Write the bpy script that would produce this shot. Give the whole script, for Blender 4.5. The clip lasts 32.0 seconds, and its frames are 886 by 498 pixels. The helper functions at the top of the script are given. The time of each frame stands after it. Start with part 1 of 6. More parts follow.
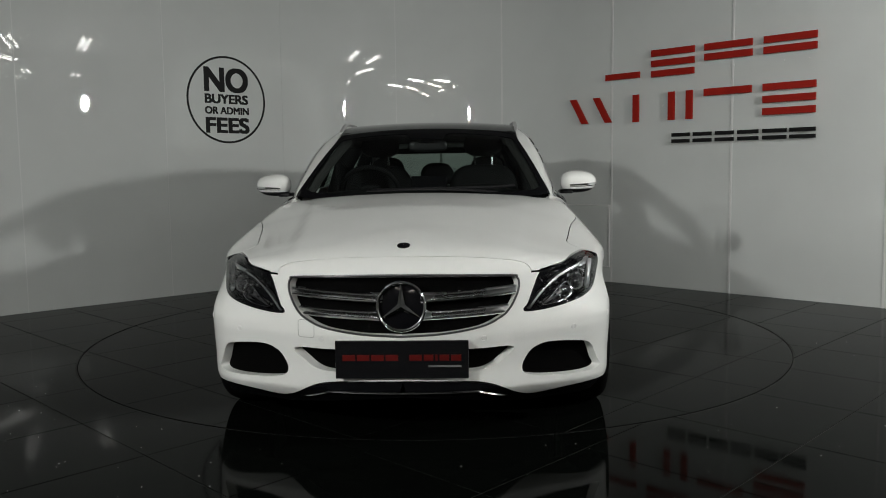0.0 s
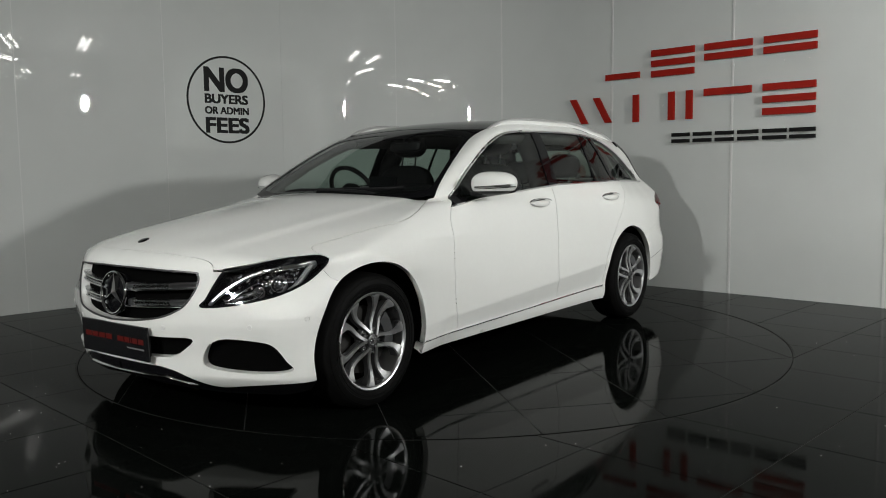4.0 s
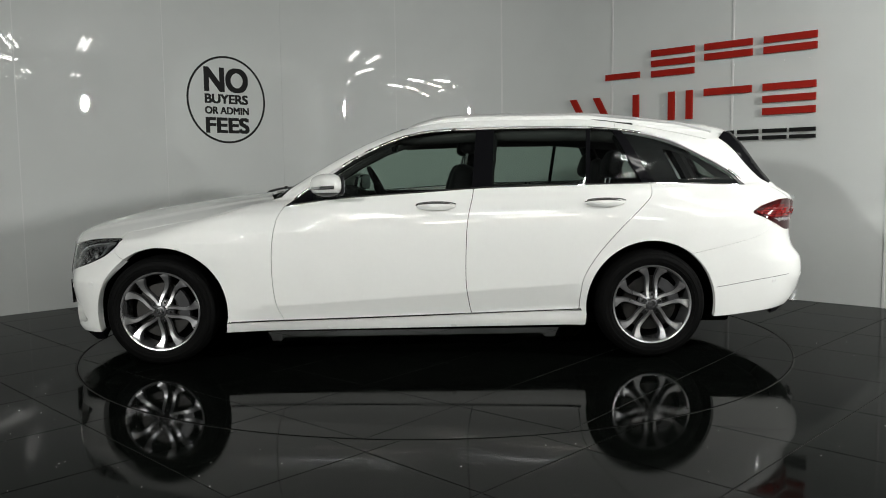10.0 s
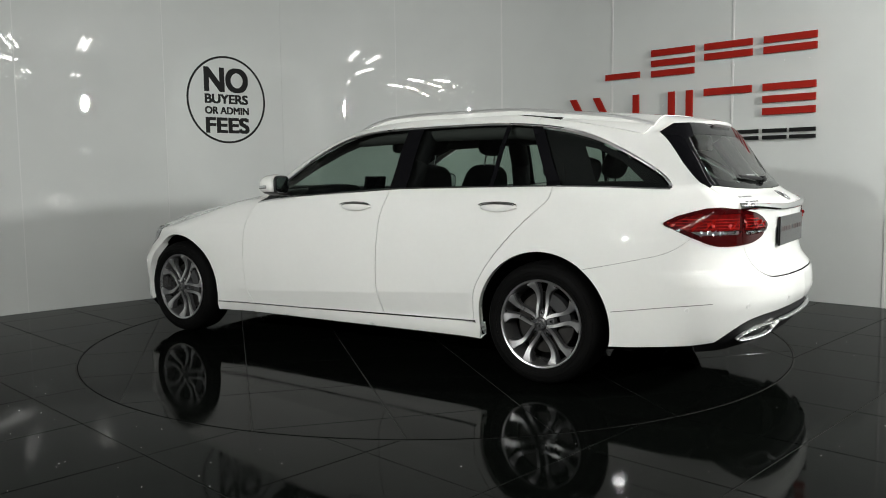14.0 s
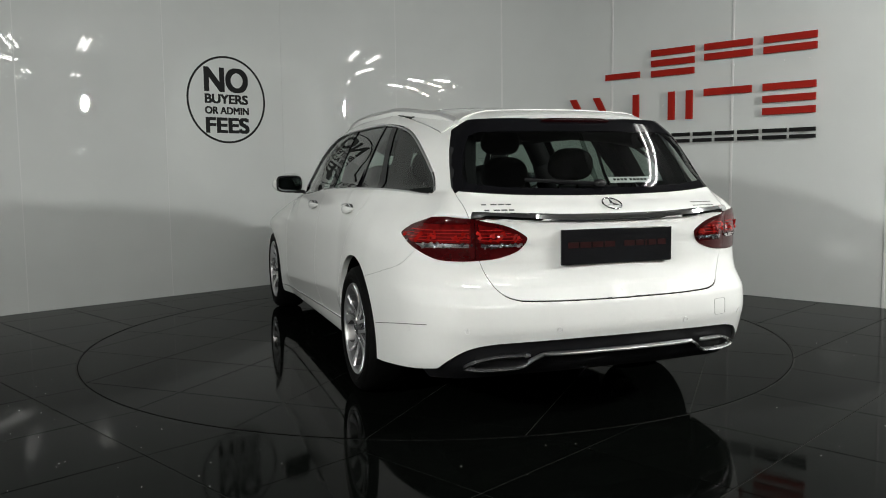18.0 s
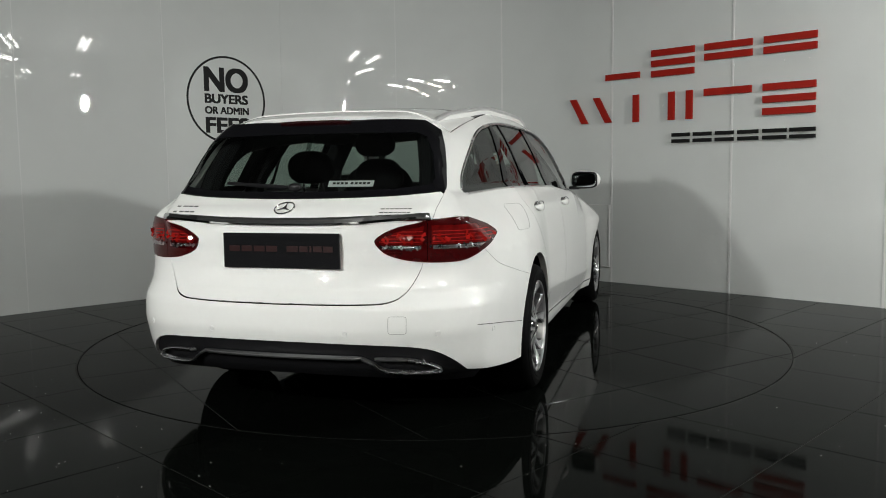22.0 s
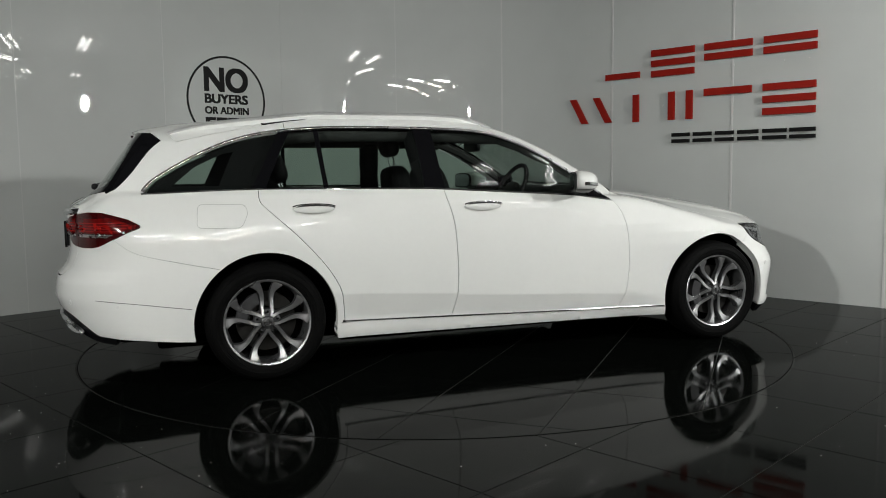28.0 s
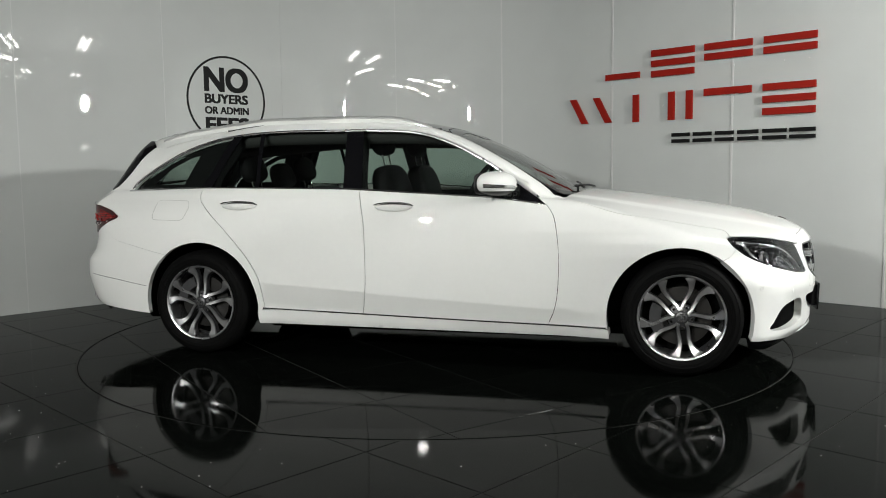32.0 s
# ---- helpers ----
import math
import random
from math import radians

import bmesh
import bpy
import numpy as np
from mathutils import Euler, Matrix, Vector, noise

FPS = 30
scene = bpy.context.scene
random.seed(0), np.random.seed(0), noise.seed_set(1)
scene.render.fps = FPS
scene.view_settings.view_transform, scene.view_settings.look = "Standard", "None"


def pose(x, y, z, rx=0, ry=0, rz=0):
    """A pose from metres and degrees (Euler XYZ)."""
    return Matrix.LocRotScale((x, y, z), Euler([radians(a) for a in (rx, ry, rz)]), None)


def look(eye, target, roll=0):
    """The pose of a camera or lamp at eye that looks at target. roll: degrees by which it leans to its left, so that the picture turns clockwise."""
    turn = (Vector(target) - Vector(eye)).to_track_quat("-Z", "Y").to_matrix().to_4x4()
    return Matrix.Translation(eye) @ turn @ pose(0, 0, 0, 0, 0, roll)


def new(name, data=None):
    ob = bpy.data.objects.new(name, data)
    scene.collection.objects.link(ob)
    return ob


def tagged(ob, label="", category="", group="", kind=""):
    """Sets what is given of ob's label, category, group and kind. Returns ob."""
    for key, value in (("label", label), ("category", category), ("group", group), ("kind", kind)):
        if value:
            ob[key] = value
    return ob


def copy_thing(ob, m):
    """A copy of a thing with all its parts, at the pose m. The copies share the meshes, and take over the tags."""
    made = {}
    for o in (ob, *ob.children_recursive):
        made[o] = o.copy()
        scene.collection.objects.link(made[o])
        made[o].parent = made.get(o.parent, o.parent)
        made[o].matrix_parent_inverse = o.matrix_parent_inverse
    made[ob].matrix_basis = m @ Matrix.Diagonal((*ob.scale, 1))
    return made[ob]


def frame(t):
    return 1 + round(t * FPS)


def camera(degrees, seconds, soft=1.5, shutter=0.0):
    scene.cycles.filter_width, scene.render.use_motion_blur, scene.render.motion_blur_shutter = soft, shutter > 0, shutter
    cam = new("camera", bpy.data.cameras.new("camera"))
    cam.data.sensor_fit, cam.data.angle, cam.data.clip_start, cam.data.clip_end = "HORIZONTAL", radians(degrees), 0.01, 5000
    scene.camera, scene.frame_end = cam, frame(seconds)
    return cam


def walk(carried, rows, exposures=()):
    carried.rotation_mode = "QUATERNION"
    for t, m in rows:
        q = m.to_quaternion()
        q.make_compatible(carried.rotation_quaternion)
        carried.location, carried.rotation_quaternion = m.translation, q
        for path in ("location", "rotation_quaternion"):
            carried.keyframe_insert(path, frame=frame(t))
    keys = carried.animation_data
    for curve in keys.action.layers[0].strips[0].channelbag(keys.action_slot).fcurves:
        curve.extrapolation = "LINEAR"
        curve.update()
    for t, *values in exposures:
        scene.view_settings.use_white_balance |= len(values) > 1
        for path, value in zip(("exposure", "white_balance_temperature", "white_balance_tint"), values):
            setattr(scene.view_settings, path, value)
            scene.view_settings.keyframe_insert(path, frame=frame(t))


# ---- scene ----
# the camera stands still on its stand before the turntable
cam = camera(57.02, 32.0, 1.0)
CAM = look((0, -5.521, 1.092), (0.0954, 4.4353, 0.1623), -0.735)
walk(cam, [(0, CAM), (32, CAM)], exposures=[(0, 0.25), (3, 0.48), (7, 0.36), (10, 0.68), (12, 0.80), (14, 0.94), (16, 0.84), (18, 0.74), (21, 0.74), (22.5, 0.60), (24, 0.36), (28, 0.38), (30, 0.68), (32, 0.90)])

# heading of the car and of the turntable, in degrees, over time
TURN = [(0, -92.69), (3, -119.29), (6, -144.57), (9, -170.84), (12, -197.29), (15, -223.83), (18, -250.91),
        (21, -278.10), (24, -305.07), (27, -332.33), (30, -358.65), (32, -375.52)]
OY = -0.027          # the car stands this far beside the turntable's axis
ROOM = 3.3           # height of the ceiling
CORNER = Vector((0.008, 4.114))
LEFT = Vector((-0.7383, -0.6745))     # along the left wall, away from the corner
RIGHT = Vector((0.7135, -0.7007))     # along the right wall, away from the corner

# ---- world and light ----
world = bpy.data.worlds.new("world")
scene.world = world
world.use_nodes = True
world.node_tree.nodes["Background"].inputs[0].default_value = (0.02, 0.02, 0.022, 1)
world.node_tree.nodes["Background"].inputs[1].default_value = 0.3
scene.view_settings.exposure = 0.0


# ---- materials ----
def material(name, colour, rough=0.5, metal=0.0, vary=0.0, scale=8.0, bump=0.0, bump_scale=60.0, coat=0.0, spec=0.5, ior=1.5,
             rough_vary=0.0, random_value=0.0):
    """A node material with colour and roughness varied at two scales, and fine relief."""
    m = bpy.data.materials.new(name)
    m.use_nodes = True
    nt = m.node_tree
    b = nt.nodes["Principled BSDF"]
    b.inputs["Base Color"].default_value = (*colour, 1)
    b.inputs["Roughness"].default_value = rough
    b.inputs["Metallic"].default_value = metal
    b.inputs["IOR"].default_value = ior
    b.inputs["Specular IOR Level"].default_value = spec
    b.inputs["Coat Weight"].default_value = coat
    b.inputs["Coat Roughness"].default_value = 0.008
    tc = nt.nodes.new("ShaderNodeTexCoord")

    def noise_node(sc, detail=4):
        n = nt.nodes.new("ShaderNodeTexNoise")
        n.inputs["Scale"].default_value = sc
        n.inputs["Detail"].default_value = detail
        nt.links.new(tc.outputs["Object"], n.inputs["Vector"])
        return n

    if vary or random_value:
        mix = nt.nodes.new("ShaderNodeMix")
        mix.data_type = "RGBA"
        mix.blend_type = "MULTIPLY"
        mix.inputs[0].default_value = 1.0
        mix.inputs[6].default_value = (*colour, 1)
        n1, n2 = noise_node(scale * 0.15), noise_node(scale)
        add = nt.nodes.new("ShaderNodeMath")
        add.operation = "ADD"
        nt.links.new(n1.outputs[0], add.inputs[0])
        nt.links.new(n2.outputs[0], add.inputs[1])
        last = add.outputs[0]
        lo, hi = 0.6, 1.4
        if random_value:
            info = nt.nodes.new("ShaderNodeObjectInfo")
            mad = nt.nodes.new("ShaderNodeMath")
            mad.operation = "MULTIPLY_ADD"
            mad.inputs[1].default_value = random_value
            nt.links.new(info.outputs["Random"], mad.inputs[0])
            nt.links.new(last, mad.inputs[2])
            last = mad.outputs[0]
            hi += random_value
        r = nt.nodes.new("ShaderNodeMapRange")
        r.inputs[1].default_value, r.inputs[2].default_value = lo, hi
        r.inputs[3].default_value, r.inputs[4].default_value = 1 - vary, 1 + vary
        nt.links.new(last, r.inputs[0])
        nt.links.new(r.outputs[0], mix.inputs[7])
        nt.links.new(mix.outputs[2], b.inputs["Base Color"])
    if rough_vary:
        n = noise_node(scale * 0.4, 6)
        r = nt.nodes.new("ShaderNodeMapRange")
        r.inputs[1].default_value, r.inputs[2].default_value = 0.35, 0.7
        r.inputs[3].default_value, r.inputs[4].default_value = max(0, rough - rough_vary), rough + rough_vary
        nt.links.new(n.outputs[0], r.inputs[0])
        nt.links.new(r.outputs[0], b.inputs["Roughness"])
    if bump:
        n = noise_node(bump_scale, 3)
        bn = nt.nodes.new("ShaderNodeBump")
        bn.inputs["Strength"].default_value = bump
        bn.inputs["Distance"].default_value = 0.002
        nt.links.new(n.outputs[0], bn.inputs["Height"])
        nt.links.new(bn.outputs[0], b.inputs["Normal"])
    return m


def glow(name, colour, strength):
    m = bpy.data.materials.new(name)
    m.use_nodes = True
    b = m.node_tree.nodes["Principled BSDF"]
    b.inputs["Base Color"].default_value = (0.8, 0.8, 0.8, 1)
    b.inputs["Emission Color"].default_value = (*colour, 1)
    b.inputs["Emission Strength"].default_value = strength
    return m


def glass(name, colour, rough=0.0, ior=1.45):
    """Thin tinted glazing: a clear sheet that also mirrors."""
    m = bpy.data.materials.new(name)
    m.use_nodes = True
    nt = m.node_tree
    out = nt.nodes["Material Output"]
    nt.nodes.remove(nt.nodes["Principled BSDF"])
    tr = nt.nodes.new("ShaderNodeBsdfTransparent")
    tr.inputs[0].default_value = (*colour, 1)
    gl = nt.nodes.new("ShaderNodeBsdfGlossy")
    gl.inputs["Roughness"].default_value = rough
    gl.inputs[0].default_value = (1, 1, 1, 1)
    lw = nt.nodes.new("ShaderNodeLayerWeight")
    pw = nt.nodes.new("ShaderNodeMath")
    pw.operation = "POWER"
    lw.inputs[0].default_value = 0.5
    pw.inputs[1].default_value = 5.0
    nt.links.new(lw.outputs["Facing"], pw.inputs[0])
    fr = nt.nodes.new("ShaderNodeMapRange")
    fr.inputs[3].default_value, fr.inputs[4].default_value = ((ior - 1) / (ior + 1)) ** 2, 0.95
    nt.links.new(pw.outputs[0], fr.inputs[0])
    mx = nt.nodes.new("ShaderNodeMixShader")
    nt.links.new(fr.outputs[0], mx.inputs[0])
    nt.links.new(tr.outputs[0], mx.inputs[1])
    nt.links.new(gl.outputs[0], mx.inputs[2])
    nt.links.new(mx.outputs[0], out.inputs[0])
    return m


M_WALL = material("white gloss wall panel", (0.57, 0.587, 0.575), 0.010, vary=0.03, scale=3, bump=0.03, bump_scale=1.2, rough_vary=0.006)
M_JOINT = material("pale panel joint strip", (0.62, 0.62, 0.61), 0.4, vary=0.05)
M_WALLJOINT = material("white joint filler", (0.60, 0.61, 0.60), 0.3, vary=0.05)
M_FLOOR = material("black polished tile", (0.0022, 0.0027, 0.0023), 0.065, spec=0.5, ior=1.090, vary=0.3, scale=9, rough_vary=0.035, bump=0.01, bump_scale=4, random_value=0.3)
M_GROUT = material("dark grey grout", (0.022, 0.024, 0.022), 0.7, vary=0.2)
M_GAP = material("dark rubber gap", (0.002, 0.002, 0.002), 0.8, spec=0.02, vary=0.2)
M_CEIL = material("dark grey ceiling", (0.10, 0.10, 0.10), 0.8, vary=0.15, scale=2)
M_BACK = material("grey painted hall wall", (0.15, 0.15, 0.145), 0.6, vary=0.1, scale=2)
M_PAINT = material("white car paint", (0.79, 0.795, 0.775), 0.55, spec=0.15, vary=0.012, scale=40, coat=1.0)
M_BLACK = material("black plastic", (0.008, 0.008, 0.009), 0.42, spec=0.25, vary=0.2, scale=20, bump=0.1, bump_scale=400)
M_GLOSSBLACK = material("gloss black trim", (0.005, 0.005, 0.006), 0.06, spec=0.16, vary=0.1)
M_CHROME = material("chrome", (0.82, 0.82, 0.83), 0.08, metal=1.0, vary=0.04, rough_vary=0.03)
M_SATIN = material("satin silver", (0.62, 0.62, 0.63), 0.28, metal=1.0, vary=0.05, rough_vary=0.05)
M_RAIL = material("brushed aluminium rail", (0.62, 0.62, 0.62), 0.42, metal=0.55, vary=0.05, scale=20, rough_vary=0.05)
M_RUBBER = material("tyre rubber", (0.0030, 0.0030, 0.0030), 0.72, spec=0.07, vary=0.25, scale=12, bump=0.2, bump_scale=120, rough_vary=0.1)
M_RIM = material("machined silver alloy", (0.60, 0.60, 0.61), 0.33, metal=0.92, vary=0.06, scale=14, rough_vary=0.06)
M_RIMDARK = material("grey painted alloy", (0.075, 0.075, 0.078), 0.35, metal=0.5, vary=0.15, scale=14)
M_BARREL = material("silver painted barrel", (0.42, 0.42, 0.425), 0.30, metal=0.9, vary=0.1, scale=14, rough_vary=0.06)
M_DISC = material("brushed steel disc", (0.06, 0.058, 0.056), 0.45, metal=1.0, vary=0.15, scale=30)
M_REDSPARKLE = material("bright red sparkle fleck", (0.28, 0.008, 0.006), 0.10, vary=0.3, scale=30)
M_RED = material("red lamp plastic", (0.10, 0.003, 0.003), 0.08, vary=0.5, scale=45)
M_REDDARK = material("dark red lamp plastic", (0.040, 0.0015, 0.002), 0.08, vary=0.2, scale=25)
M_REDBAR = material("bright red lamp rib", (0.30, 0.012, 0.011), 0.2, vary=0.1, scale=30)
M_BRAKE = material("unlit brake lamp", (0.020, 0.0015, 0.002), 0.06, vary=0.1, coat=1.0)
M_SIGNRED = material("red acrylic lettering", (0.30, 0.012, 0.006), 0.5, spec=0.15, vary=0.08, scale=10)
M_SIGNBLACK = material("black acrylic lettering", (0.006, 0.006, 0.006), 0.5, spec=0.15, vary=0.1, scale=10)
M_SEAT = material("black seat upholstery", (0.006, 0.006, 0.0065), 0.7, spec=0.12, vary=0.25, scale=20, bump=0.15, bump_scale=200)
M_TRIMGREY = material("grey headlining", (0.045, 0.045, 0.044), 0.9, spec=0.2, vary=0.1)
M_REARGLASS = glass("tinted rear glass", (0.44, 0.50, 0.47))
M_GLASS = glass("tinted side glass", (0.58, 0.67, 0.62))
M_SCREEN = glass("windscreen glass", (0.54, 0.61, 0.58))
M_LENS = glass("clear lamp lens", (0.93, 0.94, 0.95), ior=1.5)
M_LENSDARK = material("dark lamp glass", (0.03, 0.03, 0.032), 0.03, coat=1.0)
M_PLATE = material("black plate", (0.008, 0.008, 0.009), 0.05, vary=0.1)
M_DULLRED = material("dull red print", (0.09, 0.005, 0.004), 0.3, vary=0.1)
M_DULLGREY = material("grey print", (0.18, 0.18, 0.18), 0.3, vary=0.1)
M_SENSOR = material("white sensor face", (0.72, 0.72, 0.71), 0.3, vary=0.05)
M_SEAMSHADE = material("dark seam and painted shade", (0.05, 0.05, 0.05), 0.6, vary=0.1)
M_STICKER = material("white sticker", (0.7, 0.7, 0.7), 0.4, vary=0.05)

M_DIMRED = material("dim red print", (0.018, 0.003, 0.003), 0.3, vary=0.1)
M_FAINTSEAM = material("faint panel seam", (0.34, 0.34, 0.33), 0.6, vary=0.1)
M_MIRROR = material("dark mirror glass", (0.36, 0.37, 0.39), 0.02, metal=1.0)
M_RIMGREY = material("grey satin trim", (0.22, 0.22, 0.225), 0.35, metal=0.8, vary=0.1)
# ---- geometry helpers ----
def mesh_object(name, bm, mat, parent=None, smooth=False, label=""):
    me = bpy.data.meshes.new(name)
    bm.to_mesh(me)
    bm.free()
    for m in (mat if isinstance(mat, (list, tuple)) else [mat]):
        me.materials.append(m)
    if smooth:
        me.polygons.foreach_set("use_smooth", [True] * len(me.polygons))
        me.set_sharp_from_angle(angle=radians(38))
    ob = new(name, me)
    if parent:
        ob.parent = parent
    if label:
        ob["label"] = label
    return ob


def part(name, bm, mat, parent, label="", smooth=False):
    """Links a bmesh as one mesh object under a thing or a part."""
    return mesh_object(name, bm, mat, parent, smooth, label)


def box_bm(x0, x1, y0, y1, z0, z1, bevel=0.0, segments=2):
    bm = bmesh.new()
    bmesh.ops.create_cube(bm, size=1)
    for v in bm.verts:
        v.co = Vector(((x0 + x1) / 2 + v.co.x * (x1 - x0), (y0 + y1) / 2 + v.co.y * (y1 - y0), (z0 + z1) / 2 + v.co.z * (z1 - z0)))
    if bevel:
        bmesh.ops.bevel(bm, geom=bm.edges[:], offset=bevel, segments=segments, affect="EDGES", profile=0.5)
    return bm


def prism_bm(poly, z0, z1, bevel=0.0):
    """A flat outline given height."""
    bm = bmesh.new()
    vs = [bm.verts.new((x, y, z0)) for x, y in poly]
    f = bm.faces.new(vs)
    r = bmesh.ops.extrude_face_region(bm, geom=[f])
    for v in r["geom"]:
        if isinstance(v, bmesh.types.BMVert):
            v.co.z = z1
    bmesh.ops.recalc_face_normals(bm, faces=bm.faces[:])
    if bevel:
        es = [e for e in bm.edges if all(abs(v.co.z - z1) < 1e-6 for v in e.verts)]
        bmesh.ops.bevel(bm, geom=es, offset=bevel, segments=2, affect="EDGES", profile=0.5)
    return bm


def lathe_bm(profile, steps=48, axis="z"):
    """Turns a profile of (radius, height) about an axis."""
    bm = bmesh.new()
    rings = []
    for r, h in profile:
        ring = []
        for i in range(steps):
            a = 2 * math.pi * i / steps
            c, s = r * math.cos(a), r * math.sin(a)
            ring.append(bm.verts.new({"z": (c, s, h), "y": (c, h, s), "x": (h, c, s)}[axis]))
        rings.append(ring)
    for a, b in zip(rings, rings[1:]):
        for i in range(steps):
            j = (i + 1) % steps
            bm.faces.new((a[i], a[j], b[j], b[i]))
    bmesh.ops.recalc_face_normals(bm, faces=bm.faces[:])
    return bm


def tube_bm(points, radius, sides=8, flat=1.0):
    """A rod along points; flat squeezes it in height."""
    bm = bmesh.new()
    pts = [Vector(p) for p in points]
    rings = []
    for i, p in enumerate(pts):
        d = (pts[min(i + 1, len(pts) - 1)] - pts[max(i - 1, 0)]).normalized()
        up = Vector((0, 0, 1)) if abs(d.z) < 0.95 else Vector((1, 0, 0))
        s = d.cross(up).normalized()
        u = s.cross(d)
        rings.append([bm.verts.new(p + s * radius * math.cos(2 * math.pi * k / sides) + u * radius * flat * math.sin(2 * math.pi * k / sides)) for k in range(sides)])
    for a, b in zip(rings, rings[1:]):
        for k in range(sides):
            bm.faces.new((a[k], a[(k + 1) % sides], b[(k + 1) % sides], b[k]))
    bm.faces.new(rings[0][::-1])
    bm.faces.new(rings[-1])
    bmesh.ops.recalc_face_normals(bm, faces=bm.faces[:])
    return bm


def move(bm, m):
    bmesh.ops.transform(bm, matrix=m, verts=bm.verts[:])
    return bm


def join(*bms):
    out = bmesh.new()
    for b in bms:
        me = bpy.data.meshes.new("joined")
        b.to_mesh(me)
        b.free()
        out.from_mesh(me)
        bpy.data.meshes.remove(me)
    return out


def clip(poly, axis, value, keep):
    """Cuts an outline by a line: keeps what lies on the side keep of it."""
    out = []
    for i, a in enumerate(poly):
        b = poly[(i + 1) % len(poly)]
        da, db = (a[axis] - value) * keep, (b[axis] - value) * keep
        if da >= 0:
            out.append(a)
        if da * db < 0:
            k = da / (da - db)
            out.append((a[0] + (b[0] - a[0]) * k, a[1] + (b[1] - a[1]) * k))
    return out


def clip_cell(poly, x0, x1, y0, y1):
    for axis, value, keep in ((0, x0, 1), (0, x1, -1), (1, y0, 1), (1, y1, -1)):
        poly = clip(poly, axis, value, keep)
        if len(poly) < 3:
            return []
    return poly


def area(poly):
    return 0.5 * sum(a[0] * b[1] - a[1] * b[0] for a, b in zip(poly, poly[1:] + poly[:1]))


# ---- the hall: walls of white panels, floor, ceiling ----
R_CORNER, WALL_T, PANEL_GAP = 1.95, 0.06, 0.003
L_SEAMS = [2.05, 3.27, 4.50, 5.72, 6.94, 8.16, 9.38, 10.6]
R_SEAMS = [2.41, 3.61, 4.855, 6.08, 7.30, 8.52, 9.74, 10.96]


def wall_run(name, way, edges, side):
    """A straight wall of upright panels with a joint strip over each joint."""
    wall = tagged(new(name), "white glossy panelled showroom wall with upright joints", "wall", kind="structure")
    base = pose(CORNER.x, CORNER.y, 0, 0, 0, math.degrees(math.atan2(way.y, way.x)))
    for a, b in zip(edges, edges[1:]):
        gap_a = 0.0 if side < 0 and a == edges[0] else PANEL_GAP / 2
        bm = box_bm(a + gap_a, b - PANEL_GAP / 2, 0 if side > 0 else -WALL_T, WALL_T if side > 0 else 0, 0.0, ROOM, 0.002, 1)
        part("panel", move(bm, base), M_WALL, wall)
    for s in edges[1:-1] if side < 0 else ():
        part("joint_strip", move(box_bm(s - 0.004, s + 0.004, 0.0005, 0.002, 0.0, ROOM), base), M_WALLJOINT, wall)
    for s in edges[:-1] if side > 0 else ():
        bm = box_bm(s - 0.010, s + 0.010, -0.004 if side > 0 else 0.001, -0.001 if side > 0 else 0.004, 0.0, ROOM, 0.001, 1)
        part("joint_strip", move(bm, base), M_JOINT, wall)
    bm = box_bm(edges[0], edges[-1], 0.062 if side > 0 else -0.2, 0.2 if side > 0 else -0.062, 0, ROOM)
    part("backing", move(bm, base), M_BACK, wall)
    return wall


def corner_path():
    """The rounded corner as points with their outward directions, from the west wall to the east wall."""
    t = R_CORNER
    mid = (LEFT + RIGHT).normalized()
    half = math.acos(LEFT.dot(mid))
    c = CORNER + mid * (t / math.cos(half))
    r = t * math.tan(half)
    a0 = math.atan2(*(CORNER + LEFT * t - c).yx)
    a1 = math.atan2(*(CORNER + RIGHT * t - c).yx)
    if a1 > a0:
        a1 -= 2 * math.pi
    out = [(CORNER + LEFT * L_SEAMS[0], Vector((math.cos(a0), math.sin(a0))))]
    for i in range(61):
        w = a0 + (a1 - a0) * i / 60
        d = Vector((math.cos(w), math.sin(w)))
        out.append((c + d * r, d))
    out.append((CORNER + RIGHT * R_SEAMS[0], Vector((math.cos(a1), math.sin(a1)))))
    return out


